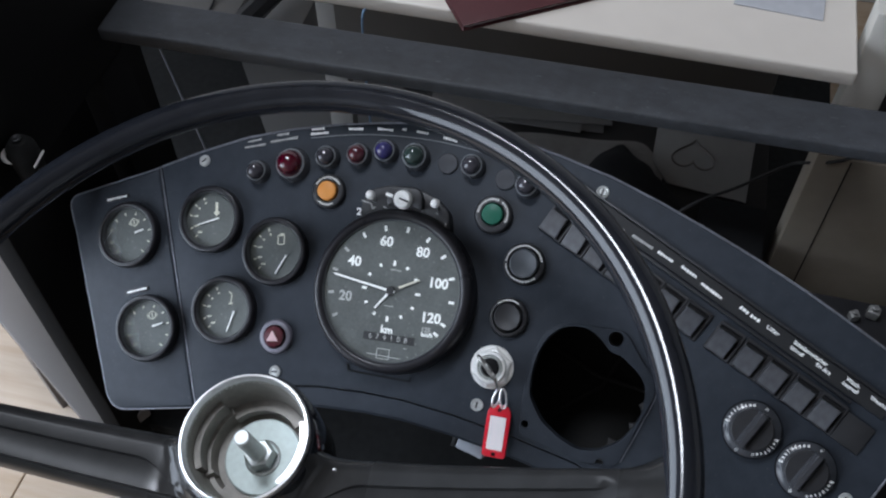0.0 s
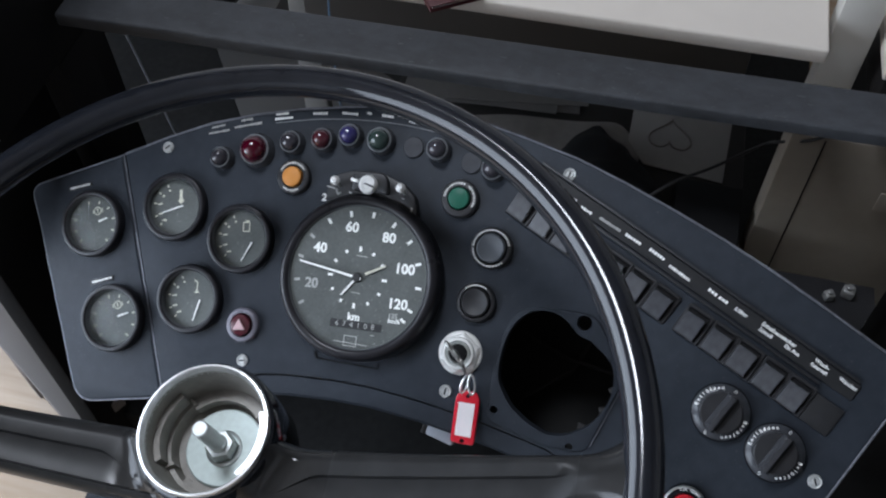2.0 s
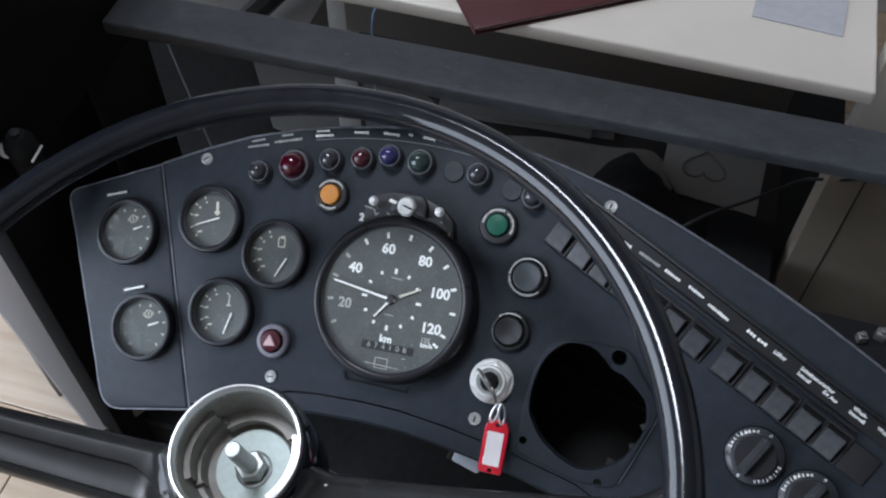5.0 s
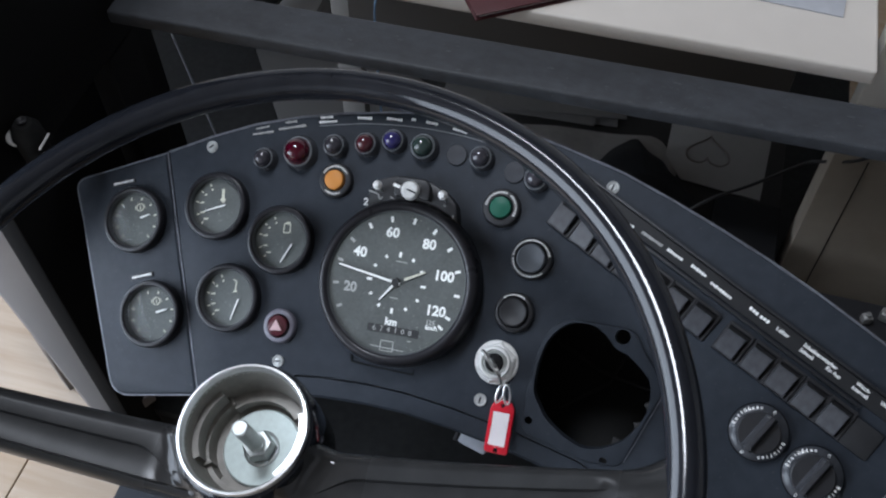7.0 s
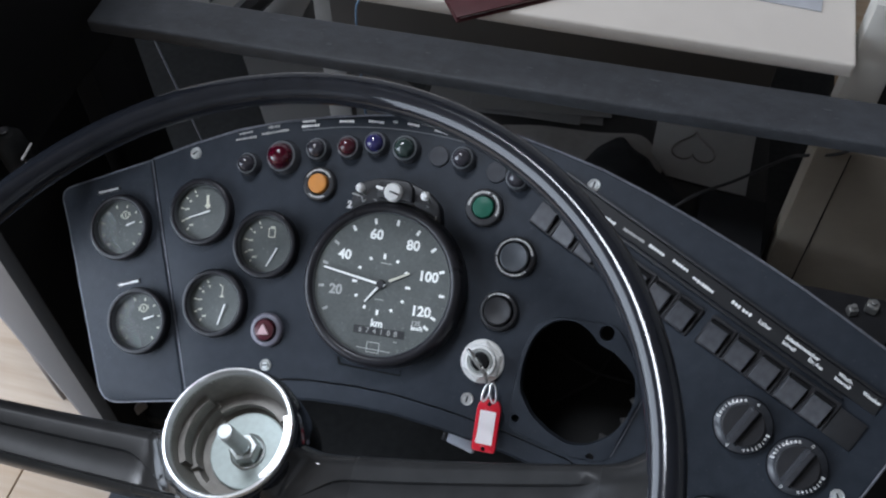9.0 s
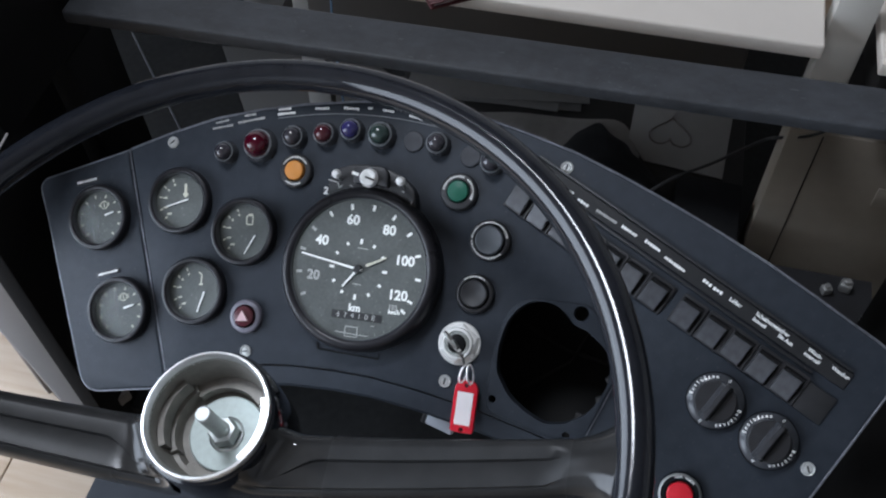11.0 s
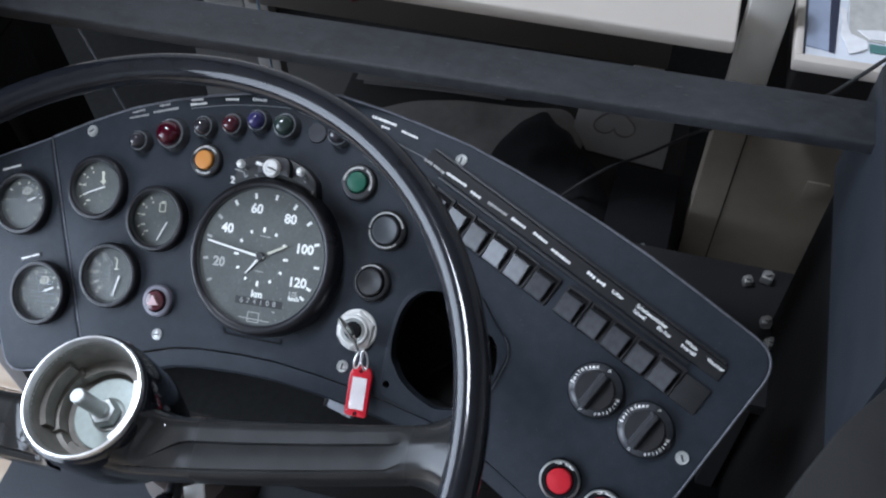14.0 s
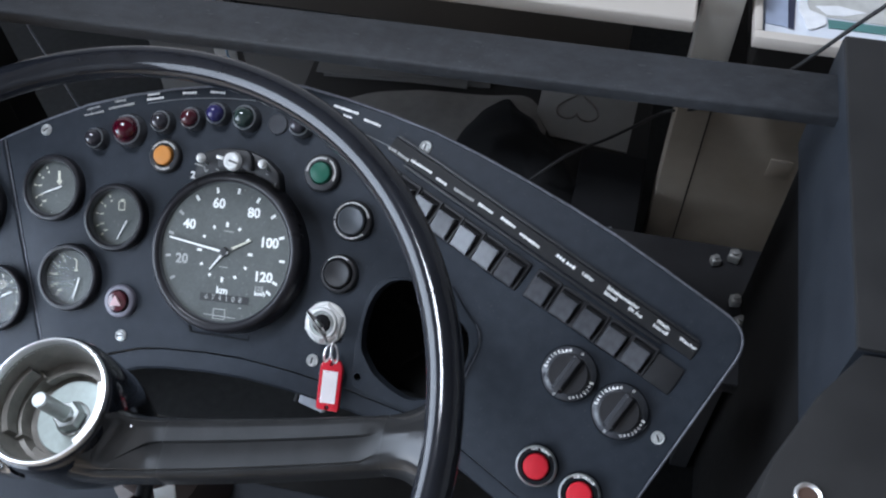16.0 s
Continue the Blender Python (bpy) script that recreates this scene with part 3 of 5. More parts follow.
def clutter():
    z = 0.4205
    rag("black_cloth", [(0.098, 0.36), (0.1080, 0.4130), (0.1320, 0.4700), (0.158, 0.502), (0.172, 0.505), (0.190, 0.482), (0.2150, 0.470), (0.2250, 0.448), (0.2500, 0.428), (0.2680, 0.395), (0.285, 0.36), (0.285, 0.235), (0.1, 0.235)], z, 0.036, CLOTH, "heap of black cloth on the low table", "cloth", 3)
    rag("grey_cloth", [(-0.10, 0.42), (-0.0611, 0.4524), (-0.0182, 0.4788), (0.0526, 0.4964), (0.1421, 0.502), (0.20, 0.515), (0.225, 0.48), (0.235, 0.45), (0.20, 0.38), (0.1, 0.32), (-0.02, 0.36)], z, 0.012, GREYCLOTH, "crumpled grey-brown cloth on the low table", "cloth", 8)
    # the sheets' dark tone carries the shade below the desktop
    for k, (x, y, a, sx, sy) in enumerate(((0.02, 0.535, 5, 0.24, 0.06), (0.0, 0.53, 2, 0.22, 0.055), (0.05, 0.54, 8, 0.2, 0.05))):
        ob = tagged(link("paper_sheet", box(sx, sy, 0.0015, 0.0003, seg=1), mat("shaded_newsprint", (0.095, 0.091, 0.088), 0.85, var=0.15, scale=30)), "loose old paper sheet on the low table", "paper", "loose paper sheets")
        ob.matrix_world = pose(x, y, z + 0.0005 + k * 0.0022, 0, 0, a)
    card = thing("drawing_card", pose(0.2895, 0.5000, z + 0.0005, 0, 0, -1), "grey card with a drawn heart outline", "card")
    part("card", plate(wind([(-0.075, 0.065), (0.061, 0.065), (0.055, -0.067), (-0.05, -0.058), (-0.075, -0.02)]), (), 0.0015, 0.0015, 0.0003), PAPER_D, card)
    hp = []
    for k in range(40):
        q = 2 * math.pi * k / 40
        hp.append((-0.02 + 0.0018 * 16 * math.sin(q) ** 3, 0.0 - 0.0019 * (13 * math.cos(q) - 5 * math.cos(2 * q) - 2 * math.cos(3 * q) - math.cos(4 * q)), 0.002))
    part("heart_line", tube(hp, 0.0013, 6, True), mat("brown_pencil_line", (0.12, 0.105, 0.1), 0.8), card, "dark drawn heart outline")
    dv = thing("black_device", pose(0.325, 0.345, z, 0, 0, -2), "flat black electronic box on the low table", "device")
    part("case", box(0.085, 0.15, 0.012, 0.003), CLOTH, dv)
    for x, y in ((-0.015, -0.045), (0.012, -0.05)):
        part("button", lathe([(0, 0.0135), (0.002, 0.0132), (0.0024, 0.012)], 12, m=pose(x, y, 0)), RING, dv)
    b = thing("cardboard_box", pose(0.4895, 0.385, 0.2605), "tall closed brown cardboard box behind the dashboard", "box")
    part("body", box(0.208, 0.04, 0.335, 0.002), CARD, b)
    part("flap", box(0.204, 0.018, 0.002, 0.0006, pose(0, -0.0095, 0.3355)), CARD, b)
    part("flap", box(0.204, 0.018, 0.002, 0.0006, pose(0, 0.0095, 0.3355)), CARD, b)
    part("seam", box(0.0014, 0.001, 0.33, 0, pose(-0.066, -0.0203, 0.001)), DARKBOARD, b, "dark seam between two panels")
    part("tongue", box(0.026, 0.002, 0.03, 0.0005, pose(0.030, -0.0215, 0.234)), CARD, b)
    # plugs on the ledge beside the box
    lg = thing("ledge", pose(0, 0, 0), "black ledge board beside the console", "ledge")
    part("board", box(0.200, 0.178, 0.02, 0.002, pose(0.4055, 0.159, 0.476)), BLACK, lg)
    for x in (0.325, 0.465):
        part("support", box(0.02, 0.02, 0.2155, 0, pose(x, 0.085, 0.2605)), BLACK, lg)
    for x, y, a, s in ((0.4535, 0.2205, 20, 0.9), (0.474, 0.229, -15, 1.1), (0.477, 0.170, 8, 1.0), (0.4955, 0.185, -8, 1.15), (0.483, 0.144, 30, 1.0)):
        pl = thing("connector_plug", pose(x, y, 0.4965, 0, 0, a) @ Matrix.Diagonal((s, s, s, 1)), "small grey metal connector plug on the ledge", "plug", "grey connector plugs")
        part("shell", box(0.012, 0.011, 0.012, 0.0022, seg=2), PLUG, pl)
        part("contact", lathe([(0.0035, 0), (0.0035, 0.0035), (0.0028, 0.004), (0, 0.004)], 12, m=pose(0, 0, 0.012)), PLUG, pl)
    rd = thing("connector_plug", pose(0.496, 0.1305, 0.4965, 0, 0, 20), "small red connector plug on the ledge", "plug", "grey connector plugs")
    part("shell", box(0.009, 0.014, 0.009, 0.002), mat("dull_red_plastic", (0.3, 0.05, 0.03), 0.5), rd)
    # the cable from the cabinet down behind the beam
    tagged(link("cable", tube(curve([(0.58, 0.27, 0.918), (0.545, 0.27, 0.867), (0.511, 0.27, 0.817), (0.4689, 0.27, 0.751), (0.4533, 0.300, 0.703), (0.4334, 0.335, 0.647), (0.408, 0.357, 0.598), (0.3835, 0.385, 0.560), (0.372, 0.42, 0.515), (0.319, 0.385, 0.50), (0.27, 0.35, 0.495), (0.22, 0.32, 0.46), (0.2, 0.31, 0.44)], 8), 0.0019, 10), RUBBER), "black cable running down behind the beam", "cable")
    tagged(link("blue_cord", tube(curve([(-0.115, 0.296, 0.758), (-0.117, 0.288, 0.745), (-0.118, 0.286, 0.66), (-0.117, 0.287, 0.5), (-0.119, 0.29, 0.40)], 6), 0.0012, 8), mat("blue_cord_fibre", (0.1, 0.17, 0.26), 0.8)), "thin blue cord hanging from the desk edge", "cord")
    # a thin rod behind the wheel and a white sheet far below, its shade in the colour
    tagged(link("thin_rod", tube([(-0.336, 0.30, 0.345), (-0.376, 0.30, 0.652)], 0.0012, 8), GREY), "thin bright metal rod behind the dashboard", "rod")
    tagged(link("rod_foot", box(0.03, 0.03, 0.09, 0.003, pose(-0.335, 0.30, 0.2605)), BLACK), "small black block holding the rod", "block")
    ws = tagged(link("paper_sheet", plate(wind([(-0.485, 0.71), (-0.38, 0.555), (-0.10, 0.51), (-0.10, 0.66), (-0.25, 0.75)]), (), 0.0, 0.002, 0.0004), mat("shaded_white_paper", (0.05, 0.048, 0.046), 0.8)), "large white paper sheet on the lower shelf, darkened for shade", "paper")
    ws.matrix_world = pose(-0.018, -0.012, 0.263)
    # white storage pieces seen over the beam, greyed to stand in for shade
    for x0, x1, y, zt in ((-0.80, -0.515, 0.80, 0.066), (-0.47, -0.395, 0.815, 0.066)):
        s = thing("storage_carton", pose((x0 + x1) / 2, y, 0.2605), "white storage carton under the desk, greyed for the shade there", "carton", "grey cartons under the desk")
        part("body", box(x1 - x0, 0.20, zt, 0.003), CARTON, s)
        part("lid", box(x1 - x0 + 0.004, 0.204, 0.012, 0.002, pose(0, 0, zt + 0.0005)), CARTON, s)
    tagged(link("black_bar", tube([(-0.478, 0.66, 0.37), (-0.43, 0.80, 0.385)], 0.019, 8), BLACK), "thick black bar lying across the cartons", "bar")
    tagged(link("wire", tube(curve([(-0.56, 0.73, 0.341), (-0.565, 0.76, 0.342), (-0.60, 0.80, 0.3415)], 6), 0.002, 8), RUBBER), "black wire lying on a carton", "wire")
    tagged(link("desk_side_panel", box(0.036, 0.02, 0.477, 0.002, pose(-0.239, 0.50, 0.2605)), mat("grey_beige_board", (0.12, 0.115, 0.108), 0.6)), "grey-beige upright panel under the desk", "panel")
    # dark hand lever with pale crescent trim near the side board
    hl = thing("lever_grip", pose(-0.2935, -0.031, 0.83) @ Matrix.Scale(0.9, 4), "black lever grip with a pale trim ring", "lever")
    part("grip", lathe([(0.0, 0.02), (0.008, 0.019), (0.013, 0.012), (0.014, 0.0), (0.012, -0.03), (0.0, -0.03)], 24), VOID, hl)
    part("socket", lathe([(0.004, 0.021), (0.0045, 0.0225), (0.003, 0.023), (0, 0.0215)], 16), BLACK, hl)
    cres = [(0.0165 * math.cos(radians(a)), 0.0165 * math.sin(radians(a)), 0.006) for a in range(175, 266, 9)]
    part("trim", tube(cres, [0.0006 + 0.0017 * math.sin(math.pi * k / 10) for k in range(11)], 8), PAPER, hl, "pale crescent trim")
    part("trim_bar", tube([(0.0165, 0.006, 0.004), (0.0185, -0.013, 0.004)], 0.0011, 8), PAPER, hl)
    # pale plug under the lip of the panel
    wp = thing("pale_plug", D @ pose(0.0795, -0.1265, -0.032, 0, 0, -16), "pale plastic plug under the dashboard edge", "plug")
    part("body", box(0.026, 0.012, 0.008, 0.002), mat("grey_white_plastic", (0.40, 0.42, 0.46), 0.4), wp)
    part("collar", box(0.004, 0.013, 0.007, 0.001, pose(-0.0155, 0, 0)), RUBBER, wp)
    part("lead", tube([(-0.012, 0, 0.004), (-0.02, 0.01, -0.01), (-0.02, 0.03, -0.04)], 0.0015, 8), RUBBER, wp)


# near black, with the interior's darkness put into the colour
VOID = mat("void_black", (0.018, 0.018, 0.018), 0.95, var=0.3, spec=0.02)
CHIP = mat("pale_chipped_wood", (0.055, 0.057, 0.06), 0.7)
FRONTB = mat("grey_brown_painted_board", (0.024, 0.0235, 0.0235), 0.5, var=0.25, scale=10, spec=0.2)
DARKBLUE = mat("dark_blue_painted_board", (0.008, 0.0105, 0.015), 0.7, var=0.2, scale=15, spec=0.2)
# shaded counterpart of CHEEK, its darkness painted in
DARKCHEEK = mat("shaded_side_board", (0.010, 0.0098, 0.0098), 0.85, var=0.2, spec=0.05)
# card tone taken down to hold the shade over the low table
PAPER_D = mat("shaded_grey_card", (0.175, 0.17, 0.163), 0.85, var=0.1, scale=20)
PLUG = mat("grey_plug_metal", (0.34, 0.34, 0.33), 0.4, 0.5, var=0.2)
# white carton with the shade under the desk mixed into its colour
CARTON = mat("shaded_white_carton", (0.15, 0.143, 0.136), 0.8, var=0.06)

floor_planks()
desk()
tray()
frame_beam()
side_console()
left_side()
lower_shelves()
clutter()


# ---- the dashboard ----
# worn edge, coloured lighter to carry the highlight along it
BEAD = mat("worn_highlit_edge", (0.13, 0.135, 0.155), 0.35, 0.3, var=0.5, scale=80)
TOP_EDGE = [(-0.2475, 0.0862), (-0.2059, 0.1052), (-0.1626, 0.1222), (-0.1193, 0.1335), (-0.0766, 0.1415), (-0.0348, 0.1468), (0.0, 0.1500), (0.0468, 0.1516), (0.0915, 0.1420), (0.1296, 0.1316), (0.1724, 0.1186), (0.2146, 0.1016), (0.2558, 0.0831), (0.2961, 0.0637), (0.3355, 0.0430), (0.3741, 0.0206)]
BOTTOM_EDGE = [(-0.1765, -0.127), (-0.145, -0.1145), (-0.1081, -0.1033), (-0.0836, -0.0964), (-0.0590, -0.0935), (-0.0175, -0.0921), (0.0181, -0.0932), (0.0434, -0.0962), (0.0634, -0.0986), (0.1189, -0.1085), (0.1495, -0.1158), (0.1733, -0.1214), (0.2246, -0.1456), (0.2563, -0.1654), (0.31, -0.1985)]
HOLE = [(0.1281, -0.0717), (0.1278, -0.0529), (0.1314, -0.0335), (0.1377, -0.0208), (0.1482, -0.0113), (0.1597, -0.0087), (0.1715, -0.0098), (0.1817, -0.0167), (0.1899, -0.0261), (0.1993, -0.028), (0.212, -0.0375), (0.2199, -0.0455), (0.2226, -0.0565), (0.2222, -0.0702), (0.216, -0.085), (0.2064, -0.098), (0.1894, -0.1079), (0.1734, -0.1098), (0.156, -0.1021), (0.1403, -0.0908)]


def circle(u, v, r, n=16):
    return [(u + r * math.cos(2 * math.pi * k / n), v + r * math.sin(2 * math.pi * k / n)) for k in range(n)]


def screw(u, v, r=0.0055, turn=0.0, w=0.0):
    s = part("screw", lathe([(0, 0.0021), (r * 0.50, 0.0020), (r * 0.60, 0.0012), (r * 0.63, 0.0004), (r * 0.70, 0.0004), (r * 0.74, 0.0014), (r * 0.84, 0.0017), (r * 0.95, 0.0011), (r, 0)], 28), SCREWM, DASH, "slotted zinc-plated screw in a cup washer", D.inverted() @ at(u, v, w, turn))
    part("slot", box(r * 1.0, 0.0013, 0.0004, 0, pose(0, 0, 0.0019)), DEEP, s)
    return s


def ribbon(path, widths, z, high=0.0003):
    """A flat strip along path whose width goes up and down, for writing too small to read."""
    bm = bmesh.new()
    rows = []
    for k, p in enumerate(path):
        t = path[min(k + 1, len(path) - 1)] - path[max(k - 1, 0)]
        n = Vector((-t.y, t.x)).normalized() * widths[k] / 2
        rows.append([bm.verts.new((q.x, q.y, h)) for q, h in ((p - n, z), (p + n, z), (p + n, z + high), (p - n, z + high))])
    for a, c in zip(rows, rows[1:]):
        for j in range(4):
            bm.faces.new((a[j], a[(j + 1) % 4], c[(j + 1) % 4], c[j]))
    bm.faces.new(rows[0])
    bm.faces.new(rows[-1])
    return bm


def letter_widths(n, wide, rng, gap=0.16):
    f = []
    for k in range(n):
        f += [wide * rng.uniform(0.62, 1.0)] * 2 + [wide * gap] * 2
    return f[:-2]


def letter_places(n):
    f = []
    for k in range(n):
        f += [k, k + 0.62, k + 0.66, k + 0.96]
    return [q / (n - 0.38) for q in f[:-2]]


def scribble(u0, v0, u1, v1, wide, z, seed=0):
    """A row of letter-sized marks for writing too small to read."""
    rng = random.Random(seed + int(u0 * 9000) + int(v0 * 7000))
    a, c = Vector((u0, v0)), Vector((u1, v1))
    n = max(3, int((c - a).length / 0.0021))
    return ribbon([a.lerp(c, q) for q in letter_places(n)], letter_widths(n, wide, rng), z)


def dashboard():
    global DASH
    DASH = thing("dashboard", D, "black textured metal bus dashboard with instruments", "dashboard")
    main = list(BOTTOM_EDGE) + smooth_loop([(0.31, -0.1985), (0.3495, -0.2), (0.4463, -0.0229), (0.3741, 0.0206)], [0, 0.004, 0.026, 0], 8)[1:-1] + list(reversed(TOP_EDGE))
    bm = plate(main, [smooth_loop(list(reversed(HOLE)), 0.006, 3), list(reversed(circle(0.1939, -0.0149, 0.0062))), list(reversed(circle(0.1279, -0.0957, 0.0035))), list(reversed(circle(0.1928, -0.1165, 0.0035)))], 0.0, 0.014, 0.0025)
    part("main_panel", bm, PANEL, DASH)
    left = smooth_loop([(-0.342, 0.0465), (-0.3265, 0.012), (-0.262, -0.1465), (-0.1755, -0.1305), (-0.2487, 0.0850)], [0.012, 0.0, 0.018, 0.002, 0.0005], 6)
    part("left_panel", plate(left, (), 0.001, 0.014, 0.0025), PANEL, DASH, "black textured metal side panel")
    # thin bead whose pale colour draws the highlight on the panel's edge
    edge = inset_loop(main, -0.0006)[len(BOTTOM_EDGE):]
    pts = [(u, v, -0.0022) for u, v in edge]
    part("edge_bead", tube(pts, 0.0013, 8), BEAD, DASH, "worn edge bead of the panel, lightened for its highlight")
    pts = [(u, v, -0.0008) for u, v in inset_loop(left, -0.0003)]
    part("edge_bead", tube(pts, 0.0008, 8, True), BEAD, DASH)
    # the lip that bends away below the panel
    bm = bmesh.new()
    rows = []
    for k, (u, v) in enumerate(BOTTOM_EDGE[1:]):
        rows.append([bm.verts.new((u, v - 0.0012, -0.0035)), bm.verts.new((u, v - 0.004, -0.0035)), bm.verts.new((u, v - 0.0165, -0.0065)), bm.verts.new((u, v - 0.0190, -0.0095)), bm.verts.new((u, v - 0.0190, -0.022))])
    for a, b in zip(rows, rows[1:]):
        for k in range(4):
            bm.faces.new((a[k], a[k + 1], b[k + 1], b[k]))
    part("lower_lip", bm, PANEL, DASH)
    # housing behind, open at the front
    shell = [(-0.33, 0.045), (-0.25, -0.115), (-0.06, -0.094), (0.12, -0.106), (0.20, -0.136), (0.30, -0.192), (0.345, -0.195), (0.425, -0.035), (0.16, 0.108), (0.0, 0.142), (-0.1, 0.132), (-0.24, 0.085)]
    bm = bmesh.new()
    a = [bm.verts.new((x, y, -0.013)) for x, y in shell]
    b = [bm.verts.new((x, y, -0.11)) for x, y in shell]
    for k in range(len(a)):
        j = (k + 1) % len(a)
        bm.faces.new((a[k], a[j], b[j], b[k]))
    bm.faces.new(b)
    part("housing", bm, mat("black_sheet_housing", (0.032, 0.032, 0.032), 0.9, spec=0.1), DASH, smooth=0)
    rng = random.Random(11)
    for k in range(5):
        a = radians(-60 + k * 27 + rng.uniform(-9, 9))
        cx, cy = 0.176 + 0.043 * math.cos(a), -0.058 + 0.047 * math.sin(a)
        pts = [(-0.005, 0.006), (-0.004, 0.003), (0.0, 0.0015 - 0.004 * rng.random()), (0.003, 0.0035), (0.005, 0.006)]
        part("foam_shred", plate(pts, (), 0.0, 0.003, 0.0006), mat("dark_foam", (0.03, 0.029, 0.03), 0.9, var=0.3), DASH, at=pose(cx, cy, -0.017 - 0.004 * rng.random(), 0, 0, math.degrees(a) - 90))
    part("duct_rib", tube([(0.13, -0.03, -0.09), (0.175, -0.052, -0.095), (0.225, -0.06, -0.09)], 0.002, 8), mat("dark_foam", (0.03, 0.029, 0.03), 0.9), DASH)
    part("duct_rib", tube([(0.14, -0.09, -0.09), (0.18, -0.062, -0.095), (0.2, -0.02, -0.09)], 0.0016, 8), mat("dark_foam", (0.03, 0.029, 0.03), 0.9), DASH)
    # mounting plate round the opening
    ring = smooth_loop([(0.1225, -0.07), (0.1276, -0.0341), (0.1347, -0.0165), (0.1477, -0.0076), (0.1700, -0.0068), (0.2020, -0.0075), (0.2154, -0.0275), (0.2290, -0.0430), (0.2310, -0.0560), (0.2067, -0.1190), (0.1760, -0.1195), (0.1225, -0.1055)], 0.008, 4)
    ring.reverse()
    if sum(p[0] * q[1] - q[0] * p[1] for p, q in zip(ring, ring[1:] + ring[:1])) < 0:
        ring.reverse()
    part("mounting_plate", plate(ring, [smooth_loop(list(reversed(HOLE)), 0.006, 3), list(reversed(circle(0.1939, -0.0149, 0.0062))), list(reversed(circle(0.1279, -0.0957, 0.0032))), list(reversed(circle(0.1928, -0.1165, 0.0032)))], 0.0022, 0.006, 0.0015), PANEL, DASH)
    part("worn_plate_edge", tube([(0.2262, -0.0392, 0.0016), (0.2298, -0.0460, 0.0016), (0.2312, -0.0555, 0.0016), (0.2300, -0.0610, 0.0016), (0.2180, -0.0925, 0.0016), (0.2092, -0.1140, 0.0016)], 0.0004, 6), BEAD, DASH, "bright worn edge of the mounting plate")
    for u, v, tw in ((-0.2033, 0.0964, 40), (0.1674, 0.1053, 75), (-0.1025, -0.0868, 10), (0.0850, -0.0869, 80), (0.3818, -0.1128, -70)):
        screw(u, v, turn=tw)
    # printed bars along the upper edge
    for (u0, v0, u1, v1, wd) in ((-0.1642, 0.1125, -0.1446, 0.1175, 0.0022), (-0.1617, 0.118, -0.1493, 0.1218, 0.0022), (-0.1394, 0.1201, -0.1137, 0.1267, 0.0026), (-0.1338, 0.1269, -0.123, 0.1294, 0.0026), (-0.101, 0.1308, -0.0846, 0.1337, 0.0026), (-0.1007, 0.1351, -0.089, 0.1372, 0.0026), (-0.0653, 0.1388, -0.0521, 0.1399, 0.0026), (-0.038, 0.1414, -0.0237, 0.1412, 0.0026), (-0.0151, 0.143, -0.0114, 0.1428, 0.0026), (-0.0014, 0.1422, 0.0091, 0.1412, 0.0026), (0.0237, 0.1391, 0.0362, 0.1366, 0.0026), (0.0811, 0.136, 0.1042, 0.1301, 0.0026), (0.0907, 0.1281, 0.0983, 0.1262, 0.0022), (0.1101, 0.1255, 0.1254, 0.1207, 0.0026)):
        part("label_bar", scribble(u0, v0, u1, v1, wd, 0.0004), PRINT if u0 > -0.13 else FADED_HAZED, DASH, smooth=0)
    bm = bmesh.new()
    pts = curve([(-0.1, 0.1275, 0), (-0.06, 0.134, 0), (-0.02, 0.1365, 0), (0.02, 0.135, 0), (0.06, 0.129, 0), (0.1, 0.117, 0), (0.145, 0.1, 0)], 6)
    for p, q in zip(pts, pts[1:]):
        bar(bm, p.x, p.y, q.x, q.y, 0.0008, 0.0003)
    part("strip_edge", bm, RING, DASH, smooth=0)
    for u, v, u1, v1 in ((-0.2982, 0.0484, -0.2785, 0.0548), (-0.2615, -0.0360, -0.2425, -0.0292)):
        a = math.degrees(math.atan2(v1 - v, u1 - u))
        tg = part("label_plate", box(math.hypot(u1 - u, v1 - v) + 0.004, 0.0045, 0.0009, 0.0003, pose((u + u1) / 2, (v + v1) / 2, 0.001, 0, 0, a)), BLACK, DASH)
        part("label_bar", scribble(u, v, u1, v1, 0.0024, 0.0019), PRINT, tg, smooth=0)


dashboard()


# ---- instruments ----
def arc_band(r, mid, span, wide, z, high=0.0003, n=20):
    """A printed band along a circle."""
    bm = bmesh.new()
    rows = []
    for k in range(n + 1):
        a = radians(mid - span / 2 + span * k / n)
        c, s = math.cos(a), math.sin(a)
        rows.append([bm.verts.new((q * c, q * s, h)) for q, h in ((r - wide / 2, z), (r + wide / 2, z), (r + wide / 2, z + high), (r - wide / 2, z + high))])
    for p, q in zip(rows, rows[1:]):
        for j in range(4):
            bm.faces.new((p[j], p[(j + 1) % 4], q[(j + 1) % 4], q[j]))
    bm.faces.new(rows[0])
    bm.faces.new(rows[-1])
    return bm


def ticks(bm, r, angles, length, wide, z):
    for a in angles:
        c, s = math.cos(radians(a)), math.sin(radians(a))
        bar(bm, (r - length / 2) * c, (r - length / 2) * s, (r + length / 2) * c, (r + length / 2) * s, wide, z)
    return bm


